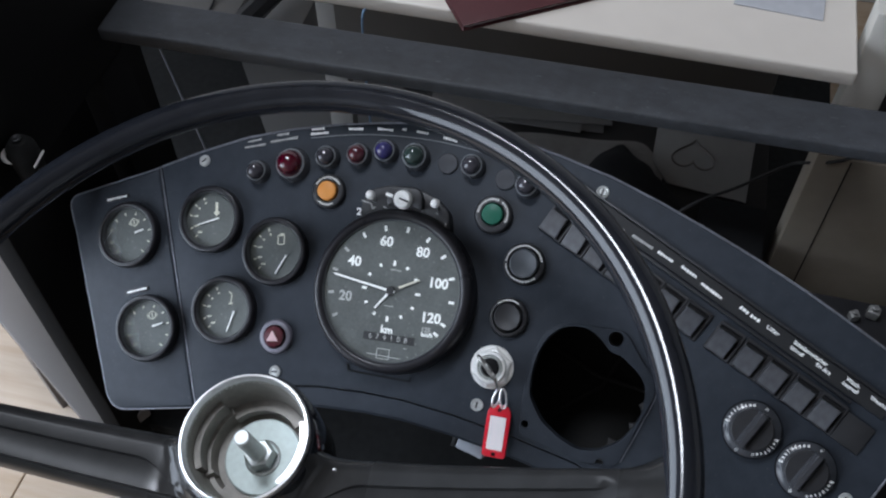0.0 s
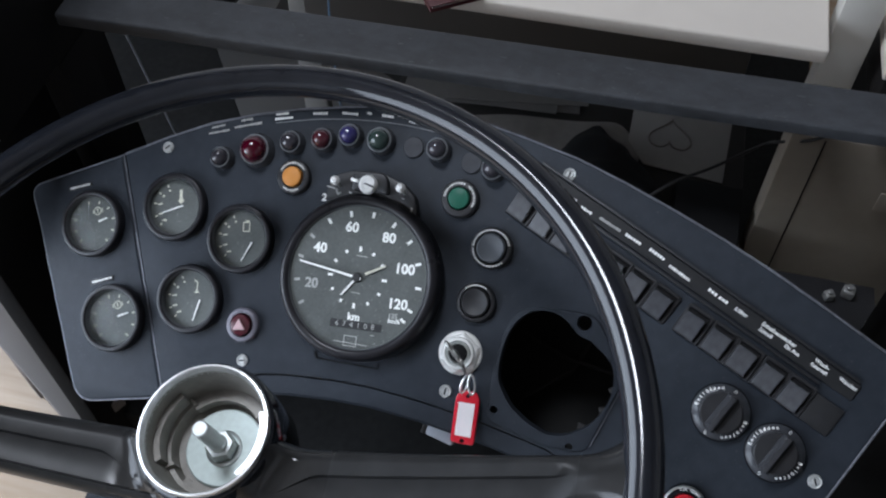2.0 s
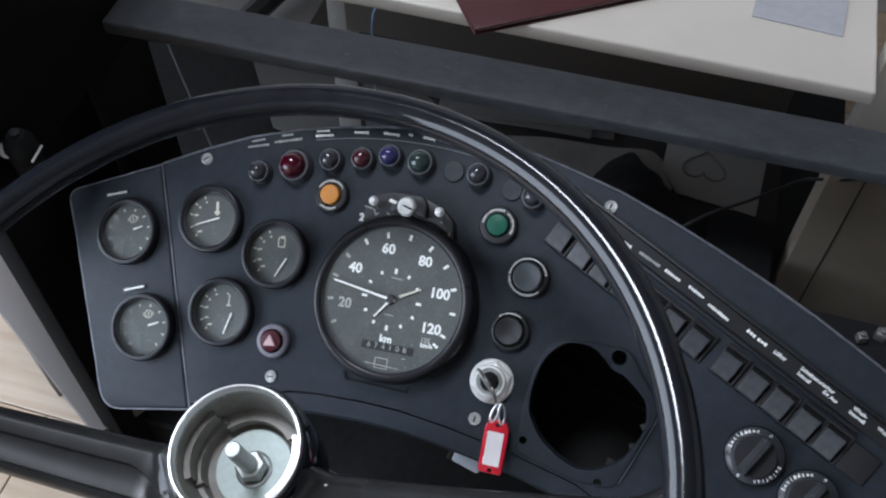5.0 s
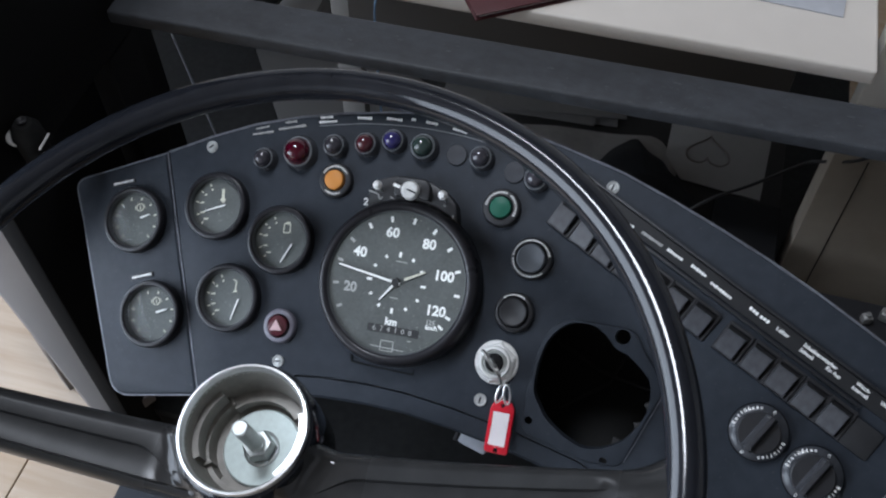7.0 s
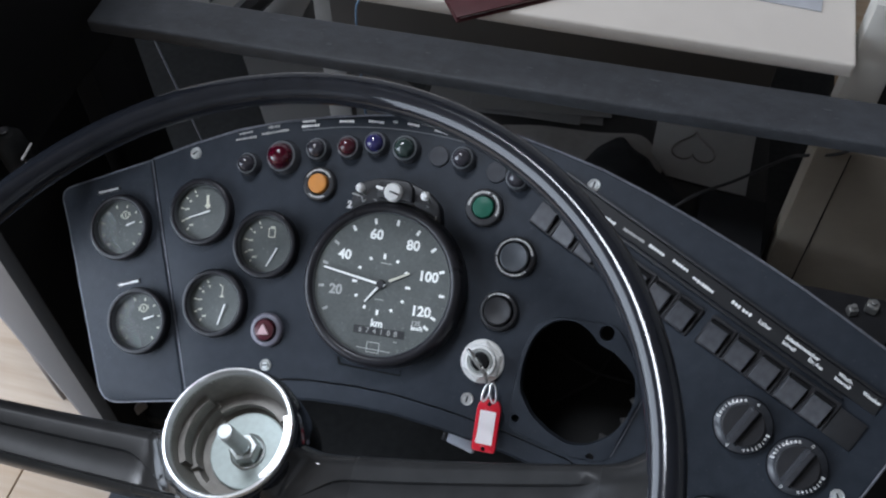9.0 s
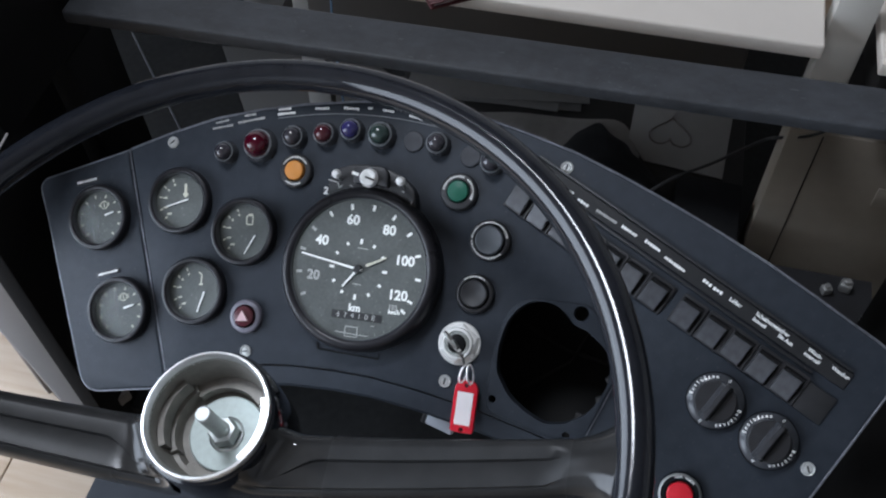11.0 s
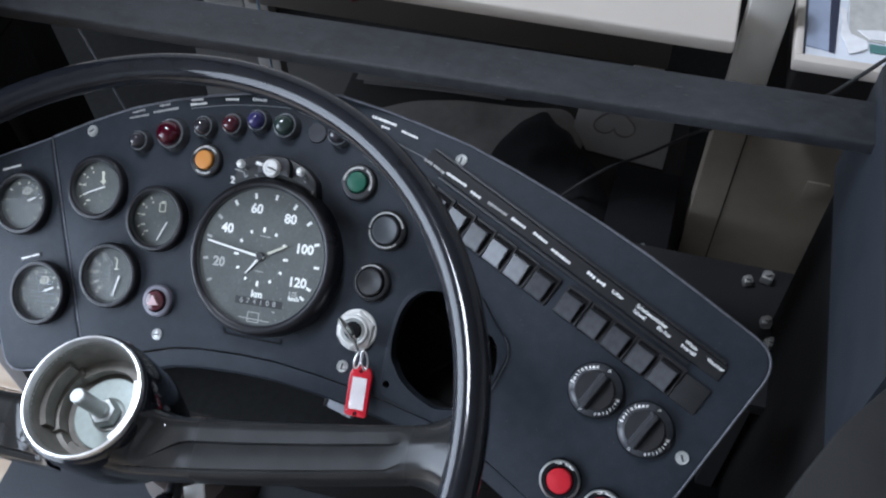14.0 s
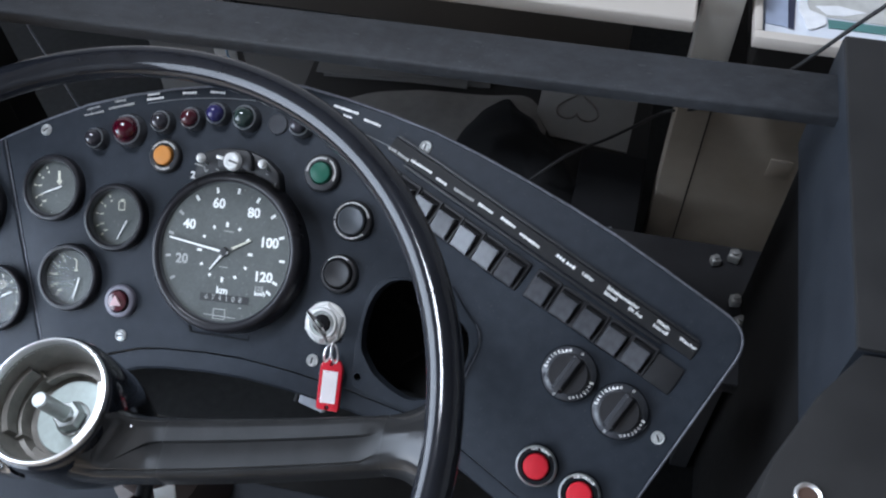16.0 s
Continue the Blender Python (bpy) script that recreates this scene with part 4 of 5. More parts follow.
def needle(parent, x, y, a, r0, r1, wide, z, m=PRINT, name="needle"):
    c, s = math.cos(radians(a)), math.sin(radians(a))
    bm = bmesh.new()
    n = Vector((-s, c, 0)) * wide / 2
    p, q = Vector((x + r0 * c, y + r0 * s, z)), Vector((x + r1 * c, y + r1 * s, z))
    vs = [bm.verts.new(v) for v in (p + n, p - n, q - n * 0.6, q + n * 0.6)]
    up = [bm.verts.new(v.co + Vector((0, 0, 0.0006))) for v in vs]
    bm.faces.new(vs)
    bm.faces.new(up)
    for k in range(4):
        bm.faces.new((vs[k], vs[(k + 1) % 4], up[(k + 1) % 4], up[k]))
    return part(name, bm, m, parent, smooth=0)


def gauge(u, v, turn, label, needle_at, marks, symbol, w=0.0):
    g = thing("gauge", at(u, v, w, turn), label, "gauge", "round dashboard gauges")
    part("bezel", lathe([(0.0312, 0), (0.0314, 0.0045), (0.0310, 0.0072), (0.0300, 0.0088), (0.0284, 0.0094), (0.0268, 0.0090), (0.0258, 0.0078), (0.0254, 0.0062), (0.0254, 0.001)], 64), BEZEL, g)
    part("trim_ring", lathe([(0.0259, 0.0082), (0.0254, 0.0070), (0.0251, 0.0024)], 64), TRIM, g, "thin grey inner ring")
    dl = part("dial", lathe([(0, 0.002), (0.0254, 0.002)], 48), DIAL, g, smooth=0)
    for a, r, ln in marks:
        part("tick", ticks(bmesh.new(), r, [a], ln, 0.0013, 0.0021), CREAM, dl, smooth=0)
    few = len(marks) < 8
    for a, r, ln in (marks if few else ()):
        r2, c, s = (0.0165, math.cos(radians(a)), math.sin(radians(a))) if few else (0.0145, math.cos(radians(a)), math.sin(radians(a)))
        wn = 0.0042 if few and a > 150 else 0.0018
        part("number_bar", scribble(r2 * c - wn / 2, r2 * s, r2 * c + wn / 2, r2 * s + 0.0004, 0.0021, 0.0021, int(a)), CREAM, dl, smooth=0)
    bm = bmesh.new()
    sx, sy, kind = symbol
    if kind == "can":
        for q in ((-0.003, -0.004, 0.003, -0.004), (0.003, -0.004, 0.003, 0.004), (0.003, 0.004, -0.003, 0.004), (-0.003, 0.004, -0.003, -0.004)):
            bar(bm, sx + q[0], sy + q[1], sx + q[2], sy + q[3], 0.001, 0.0021)
        bar(bm, sx - 0.0012, sy + 0.0052, sx + 0.0028, sy + 0.0052, 0.0014, 0.0021)
    elif kind == "brake":
        for k in range(16):
            a, b = 2 * math.pi * k / 16, 2 * math.pi * (k + 1) / 16
            bar(bm, sx + 0.0035 * math.cos(a), sy + 0.0035 * math.sin(a), sx + 0.0035 * math.cos(b), sy + 0.0035 * math.sin(b), 0.0008, 0.0021)
        bar(bm, sx, sy - 0.002, sx, sy + 0.002, 0.0009, 0.0021)
        bar(bm, sx - 0.0048, sy - 0.0017, sx - 0.0048, sy + 0.0017, 0.0007, 0.0021)
        bar(bm, sx + 0.0048, sy - 0.0017, sx + 0.0048, sy + 0.0017, 0.0007, 0.0021)
    elif kind == "thermo":
        bar(bm, sx, sy - 0.003, sx, sy + 0.006, 0.0026, 0.0021)
        box(0.0045, 0.0045, 0.0003, 0, pose(sx, sy - 0.004, 0.0021, 0, 0, 45), bm)
    else:
        bar(bm, sx, sy - 0.005, sx + 0.001, sy + 0.004, 0.001, 0.0021)
        bar(bm, sx + 0.001, sy + 0.004, sx - 0.002, sy + 0.006, 0.001, 0.0021)
        bar(bm, sx - 0.002, sy - 0.005, sx + 0.002, sy - 0.005, 0.0014, 0.0021)
    part("symbol", bm, CREAM, dl, smooth=0)
    nx, ny, na, r0, r1, wd = needle_at
    needle(g, nx, ny, na, r0, r1, wd, 0.0035, PRINT)
    gl = part("glass", lathe([(0, 0.0066), (0.0250, 0.0062)], 40), DIALGLASS, g, smooth=60)
    gl.visible_shadow = False
    return g


full = [(a, 0.0205, 0.0026) for a in range(-60, 250, 31)]
part_marks = [(a, 0.0212, 0.0026) for a in (112, 140, 168, 200, 225)]
gauge(-0.2675, 0.0182, 19, "round pressure gauge with a black dial on the side panel", (0, 0, 8, 0.006, 0.0155, 0.0018), full, (0.006, 0.011, "brake"), 0.001)
gauge(-0.2335, -0.0656, 19, "round brake pressure gauge below its label plate", (0, 0, 6, 0.005, 0.016, 0.002), full, (0.006, 0.011, "brake"), 0.001)
gauge(-0.1862, 0.0422, 8, "round temperature gauge with a white needle", (0.008, 0.001, 195, 0, 0.022, 0.0014), part_marks, (0.005, 0.010, "thermo"))
gauge(-0.1178, 0.0203, 5, "round fuel gauge with a white needle", (0.011, -0.003, 240, 0, 0.0195, 0.0014), part_marks, (0.0045, 0.011, "can"))
gauge(-0.1595, -0.0388, 8, "round oil pressure gauge with a white needle", (0.010, -0.001, 249, 0, 0.020, 0.0014), part_marks, (0.006, 0.011, "oil"))


def tachograph():
    g = thing("tachograph", at(0.0004, -0.0010, 0.007), "large round black tachograph with speed scale and clock", "tachograph")
    part("bezel", lathe([(0.0722, -0.0069), (0.0720, 0.004), (0.0716, 0.007), (0.0705, 0.0108), (0.069, 0.0132), (0.0665, 0.0145), (0.064, 0.0142), (0.0625, 0.0132), (0.0615, 0.0118), (0.0615, 0.006)], 96), BEZEL, g)
    dl = part("dial", lathe([(0, 0.0100), (0.0615, 0.0100)], 80), DIAL, g, smooth=0)
    ang = {v: 103 - (v - 60) * 2.125 for v in range(0, 126, 5)}
    z = 0.0102
    # low speeds get duller print in place of the reflection on the glass
    for v in list(range(10, 121, 10)) + [125]:
        part("speed_tick", ticks(bmesh.new(), 0.0546, [ang[v]], 0.0050, 0.0024, z), FADED_HAZED if v in (10, 20, 30, 40) else PRINT, dl, smooth=0)
    for k in range(12):
        part("clock_tick", ticks(bmesh.new(), 0.0242, [30 * k], 0.0045 if k % 3 == 0 else 0.0028, 0.0023, z), PRINT, dl, smooth=0)
    for v, x, y in ((20, -0.0405, -0.0095), (40, -0.0364, 0.0215), (60, -0.0100, 0.0418), (80, 0.0238, 0.0361), (100, 0.0408, 0.0114), (120, 0.0383, -0.0185)):
        part("numeral", letters(bmesh.new(), str(v), 0.0118, pose(x, y, z), 0.0004), PRINT if v > 30 else FADED_HAZED, dl, smooth=0)
    part("numeral", letters(bmesh.new(), "km", 0.0088, pose(0.0010, -0.0337, z), 0.0003), PRINT, dl, smooth=0)
    part("numeral", letters(bmesh.new(), "125", 0.0055, pose(0.0353, -0.0289, z), 0.0002), FADED_HAZED, dl, smooth=0)
    part("numeral", letters(bmesh.new(), "km/h", 0.0052, pose(0.0369, -0.0330, z), 0.0002), PRINT, dl, smooth=0)
    od = part("odometer_window", box(0.046, 0.0068, 0.0004, 0, pose(0.004, -0.0404, 0.0101)), BLACK, dl, smooth=0)
    for k, ch in enumerate("674108"):
        part("digit", letters(bmesh.new(), ch, 0.0066, pose(-0.0128 + k * 0.0064, -0.0404, 0.0108)), FADED_HAZED, od, smooth=0)
    for q in ((-0.005, -0.050, 0.006, -0.050), (0.006, -0.050, 0.006, -0.0585), (0.006, -0.0585, -0.005, -0.0585), (-0.005, -0.0585, -0.005, -0.050), (-0.014, -0.0555, 0.016, -0.0565), (-0.003, 0.0185, 0.007, 0.0180), (-0.004, -0.013, 0.004, -0.0132), (0.018, -0.0472, 0.021, -0.0472)):
        part("printed_mark", bar(bmesh.new(), *q, 0.0007, z), FADED_HAZED, dl, smooth=0)
    part("trim_ring", lathe([(0.0619, 0.0131), (0.0612, 0.0120), (0.0609, 0.0101)], 96), TRIM, g, "thin grey inner ring")
    needle(g, 0, 0, 170.5, -0.004, 0.0535, 0.0022, 0.0125, PRINT, "speed_needle")
    needle(g, 0, 0, 27, 0.008, 0.0275, 0.0022, 0.0115, CREAM, "minute_hand")
    needle(g, 0, 0, 233, 0.002, 0.0205, 0.0021, 0.0112, PRINT, "hour_hand")
    part("hub_cap", lathe([(0, 0.0133), (0.0035, 0.0131), (0.0042, 0.011)], 24), BLACK, g)
    gl = part("glass", lathe([(0, 0.0136), (0.03, 0.0134), (0.0618, 0.0126)], 64), DIALGLASS, g, smooth=60)
    gl.visible_shadow = False
    # hinge below and the lock block above
    bm = bmesh.new()
    bar(bm, -0.0338, -0.0741, 0.0231, -0.0757, 0.0014, -0.0067)
    bar(bm, -0.0353, -0.0679, -0.0338, -0.0741, 0.0020, -0.0066)
    bar(bm, 0.0231, -0.0710, 0.0231, -0.0757, 0.0010, -0.0066)
    part("hinge_gap", bm, DEEP, g, smooth=0)
    arc = [(0.0715 * math.cos(radians(a)), 0.0715 * math.sin(radians(a))) for a in range(52, 127, 6)]
    out = [(-0.0395, 0.0745), (-0.0330, 0.0865), (-0.0170, 0.0915), (0.0080, 0.0920), (0.0285, 0.0840), (0.0405, 0.0735)]
    out.reverse()
    part("lock_block", plate(wind(smooth_loop(arc + list(reversed(out)), 0.004, 3)), (), 0.0055, 0.0124, 0.002), BLACK, g)
    arc = [(0.0745 * math.cos(radians(a)), 0.0745 * math.sin(radians(a))) for a in range(76, 103, 5)]
    part("lock_plate", plate(wind(smooth_loop(arc + [(-0.0155, 0.0880), (-0.0100, 0.0905), (0.0120, 0.0905), (0.0170, 0.0850)], 0.003, 3)), (), 0.0125, 0.012, 0.002), BLACK, g)
    lk = part("lock", lathe([(0, 0.0166), (0.0040, 0.0166), (0.0046, 0.0171), (0.0068, 0.0170), (0.0077, 0.0158), (0.0084, 0.0122)], 32, m=pose(0.0002, 0.0795, 0)), NICKEL, g, "round steel lock with a keyhole")
    part("key_slot", bar(bmesh.new(), -0.0020, 0.0798, 0.0068, 0.0774, 0.0014, 0.0172), DEEP, lk, smooth=0)
    part("pointer", box(0.0065, 0.0028, 0.002, 0.0005, pose(-0.0125, 0.0822, 0.0122, 0, 0, -14)), WHITE, g)
    for u, v in ((-0.0284, 0.0800), (0.0303, 0.0788)):
        st = part("lever", tube([(u + 0.001, v - 0.004, 0.004), (u, v, 0.014)], 0.0013, 8), STEEL, g)
        part("lever_knob", lathe([(0, 0.0215), (0.0022, 0.021), (0.0039, 0.0185), (0.0041, 0.0165), (0.0029, 0.0135), (0, 0.0128)], 20, m=pose(u, v, 0)), WHITE, st, "white ball knob")
    part("numeral", letters(bmesh.new(), "2", 0.0088, pose(-0.0405, 0.0652, 0.0058), 0.0003), PRINT, g, smooth=0)
    for q in ((-0.0395, 0.0755, -0.0315, 0.0740), (-0.0305, 0.0740, -0.0285, 0.0690), (-0.0285, 0.0690, -0.0262, 0.0715), (-0.0190, 0.0725, -0.0160, 0.0712), (0.0385, 0.0600, 0.0390, 0.0640), (0.0290, 0.0715, 0.0315, 0.0708)):
        part("printed_mark", bar(bmesh.new(), *q, 0.0012, 0.0057), FADED_HAZED, g, smooth=0)


tachograph()


def lamp(u, v, r, lens, label, domed=True):
    g = thing("indicator_lamp", at(u, v), label, "indicator lamp", "row of indicator lamps")
    if domed:
        part("collar", lathe([(r * 1.14, 0), (r * 1.14, 0.0022), (r * 1.06, 0.0038), (r * 1.02, 0.0080), (r * 0.95, 0.0092), (r * 0.86, 0.0088), (r * 0.84, 0.006)], 36), COLLAR, g)
        part("ring", lathe([(r * 0.98, 0.0090), (r * 0.93, 0.0099), (r * 0.87, 0.0097), (r * 0.82, 0.0086)], 36), RING, g)
        part("lens", lathe([(r * 0.84, 0.006), (r * 0.83, 0.0105), (r * 0.78, r * 0.32 + 0.0095), (r * 0.66, r * 0.56 + 0.0095), (r * 0.48, r * 0.74 + 0.0095), (r * 0.25, r * 0.85 + 0.0095), (0, r * 0.88 + 0.0095)], 36), lens, g)
    else:
        part("blank_cap", lathe([(r, 0), (r, 0.0014), (r * 0.93, 0.0022), (0, 0.0024)], 32), PANEL_EDGE, g)
    return g


lamp(-0.146, 0.0912, 0.0095, LENS_SMOKE, "small smoke-coloured indicator lamp in a black collar")
lamp(-0.1135, 0.1010, 0.0140, LENS_RED, "large domed red warning lamp")
lamp(-0.0805, 0.1108, 0.0098, LENS_SMOKE, "small smoke-violet indicator lamp in a black collar")
lamp(-0.0512, 0.1156, 0.0098, LENS_MAROON, "small maroon indicator lamp in a black collar")
lamp(-0.0265, 0.1213, 0.0098, LENS_BLUE, "small dark blue indicator lamp in a black collar")
lamp(0.0015, 0.1192, 0.0112, LENS_GREEN, "small dull green indicator lamp in a grey collar")
lamp(0.0308, 0.1163, 0.0092, PANEL, "flat blank cap in the lamp row", False)
lamp(0.0538, 0.1158, 0.0098, LENS_SMOKE, "small smoke-red indicator lamp in a black collar")
lamp(0.0835, 0.1075, 0.0092, PANEL, "flat blank cap in the lamp row", False)
lamp(0.1035, 0.1035, 0.0098, LENS_SMOKE, "small violet-grey indicator lamp in a black collar")


LETTER = mat("grey_white_print", (0.5, 0.5, 0.48), 0.5, var=0.2, scale=300)


def arc_dashes(r, mid, span, wide, z):
    """Letter-sized marks along a circle for writing too small to read."""
    rng = random.Random(int(span * 10 + r * 1e5))
    n = max(4, int(span / 9))
    path = [Vector((r * math.cos(radians(mid + span / 2 - span * q)), r * math.sin(radians(mid + span / 2 - span * q)))) for q in letter_places(n)]
    return ribbon(path, letter_widths(n, wide * 0.95, rng, 0.18), z)


def push_button(u, v, r, cap_r, cap, label, writing=(), ring=BLACK, concave=False, group="push buttons"):
    g = thing("push_button", at(u, v), label, "push button", group)
    part("collar", lathe([(r * 1.06, 0), (r * 1.06, 0.003), (r * 1.03, 0.0046), (r * 0.97, 0.0056), (r * 0.9, 0.006), (cap_r * 1.14, 0.006), (cap_r * 1.1, 0.003)], 40), ring, g)
    if ring is GLOSS:
        part("edge_ring", lathe([(r * 1.02, 0.0052), (r * 0.99, 0.0062), (r * 0.93, 0.0068), (r * 0.90, 0.006)], 40), STEEL, g, "worn metal edge")
    c = 0.0075 if concave else 0.0105
    part("cap", lathe([(cap_r, 0.002), (cap_r, 0.0085), (cap_r * 0.9, 0.0095), (cap_r * 0.5, 0.5 * (c + 0.0095)), (0, c)], 40), cap, g)
    for text, mid, inward, size, step in writing:
        rr = (r + cap_r * 1.12) / 2
        if text:
            part("lettering", arc_letters(bmesh.new(), text, size, rr, mid, 0.0062, step, inward), PRINT, g, smooth=0)
        else:
            part("label_bar", arc_dashes(rr, mid, step, size, 0.0062), LETTER, g, smooth=0)
    return g


push_button(-0.0750, 0.0803, 0.0148, 0.0088, AMBER, "amber push button in a labelled black ring", [("", 95, False, 0.0022, 125), ("", 268, False, 0.0022, 70)])
push_button(0.0776, 0.0759, 0.0156, 0.0092, GREEN, "dark green push button in a labelled black ring", [("", 125, False, 0.0023, 105), ("", 15, False, 0.0023, 85)])
push_button(0.1100, 0.0370, 0.0170, 0.0122, GREY, "grey push button in a white-lettered ring", [("", 95, False, 0.0019, 165), ("", 250, False, 0.0019, 130)], concave=True)
push_button(0.1024, -0.0096, 0.0160, 0.0118, BLACK, "black push button in a black ring", [("", 95, False, 0.0016, 75)], concave=True)
push_button(0.2882, -0.1480, 0.0168, 0.0104, RED, "red door button in a metal-edged ring", [("TÜR VORN", 80, False, 0.0030, 8.5)], group="red door buttons", ring=GLOSS)
push_button(0.3250, -0.1655, 0.0168, 0.0104, RED, "red door button in a metal-edged ring", [("TÜR HINTEN", 78, False, 0.0030, 7.5)], group="red door buttons", ring=GLOSS)


def hazard():
    g = push_button(-0.1052, -0.0555, 0.0145, 0.0095, LENS_MAROON, "maroon hazard button with a white triangle", ring=mat("lavender_grey_collar", (0.13, 0.125, 0.15), 0.35))
    tri = [(0.0066 * math.cos(radians(a)), 0.0066 * math.sin(radians(a)) - 0.0008) for a in (97, 217, 337)]
    bm = plate(smooth_loop(tri, 0.001, 3), (), 0.0118, 0.0016, 0.0002)
    part("triangle", bm, mat("pale_pink_print", (0.5, 0.33, 0.34), 0.5), g, smooth=0)


hazard()


def key_lock():
    g = thing("ignition_lock", at(0.0938, -0.0533), "chrome ignition lock with a key in it", "ignition lock")
    part("washer", lathe([(0.0186, 0), (0.0186, 0.0012), (0.0178, 0.0020), (0.0150, 0.0022), (0.0, 0.0022)], 48), NICKEL, g)
    part("hex_nut", lathe([(0.0178, 0.0018), (0.0178, 0.0058), (0.0160, 0.0072), (0.0125, 0.0074)], 6, m=pose(0, 0, 0, 0, 0, 22)), NICKEL, g)
    part("collar", lathe([(0.0138, 0.0060), (0.0138, 0.0096), (0.0130, 0.0108), (0.0112, 0.0110), (0.0104, 0.0090)], 40), NICKEL, g)
    part("barrel", lathe([(0.0106, 0.006), (0.0106, 0.0098), (0.0098, 0.0104), (0.0082, 0.0104), (0.0078, 0.0090), (0, 0.0090)], 32), STEEL, g)
    part("keyway", lathe([(0.0076, 0.0092), (0.0070, 0.0122), (0.0052, 0.0128), (0, 0.0128)], 24), DEEP, g)
    k = thing("key", at(0.0938, -0.0533, 0.010, 0), "steel key in the ignition lock with a ring", "key")
    part("blade", box(0.0020, 0.0075, 0.010, 0.0004, pose(0, 0, 0, 0, 0, 44)), STEEL, k)
    bow = [(-0.0130, 0.004), (-0.006, 0.001), (0.006, 0.001), (0.0130, 0.004), (0.0135, 0.0090), (0.008, 0.0120), (-0.008, 0.0120), (-0.0135, 0.0090)]
    part("bow", plate(wind(smooth_loop(bow, 0.003, 4)), [list(reversed(circle(0.0095, 0.0070, 0.0020)))], 0.001, 0.002, 0.0004), BOW, k, "dark worn key bow", pose(0, 0, 0.006, 90, 0, -46))
    part("link", tube(curve([(0.0065, -0.0068, 0.012), (0.0085, -0.0105, 0.012), (0.0098, -0.0150, 0.008)], 6), 0.0011, 8), STEEL, k)
    for du, tw in ((-0.0022, -10), (0.0035, 14)):
        ring = [(0.0028 * math.cos(2 * math.pi * i / 24), 0.0082 * math.sin(2 * math.pi * i / 24), 0.0015 * math.sin(2 * math.pi * i / 24)) for i in range(24)]
        part("key_ring", tube(ring, 0.0009, 8, True), CHROME, k, at=pose(0.0115 + du, -0.0240, 0.002, 0, 30, tw))
    t = thing("key_tag", at(0.1064, -0.1052, 0.0085, -1), "red plastic key tag with a white label hanging from the key", "key tag")
    body = smooth_loop([(-0.0101, -0.0215), (0.0101, -0.0215), (0.0101, 0.0165), (0.006, 0.0225), (-0.006, 0.0225), (-0.0101, 0.0165)], 0.003, 4)
    part("body", plate(body, [list(reversed(circle(0, 0.0182, 0.0018))), list(reversed(circle(0, -0.0190, 0.0020)))], 0.002, 0.004, 0.001), TAG, t)
    lb = part("paper_label", box(0.0135, 0.0275, 0.0004, 0, pose(0, -0.0012, 0.002)), PAPER_W, t, "white paper label")
    bm = bmesh.new()
    rng = random.Random(2)
    for kx in (-0.0045, -0.002, 0.0005, 0.003):
        y = -0.0125
        while y < 0.0085:
            ln = rng.uniform(0.0012, 0.0035)
            if rng.random() < 0.62:
                bar(bm, kx, y, kx + 0.0002, y + ln, rng.uniform(0.0006, 0.0013), 0.0025)
            y += ln + 0.0008
    part("label_bar", bm, mat("faint_pink_ink", (0.8, 0.74, 0.74), 0.7), lb, smooth=0)
    part("window", box(0.0155, 0.030, 0.0005, 0.0002, pose(0, -0.0015, 0.0032)), GLASS, t).visible_shadow = False


BOW = mat("worn_grey_steel", (0.27, 0.262, 0.25), 0.4, 0.7, var=0.3, scale=200)
PAPER_W = mat("white_label_paper", (0.8, 0.76, 0.76), 0.6, var=0.05)
key_lock()


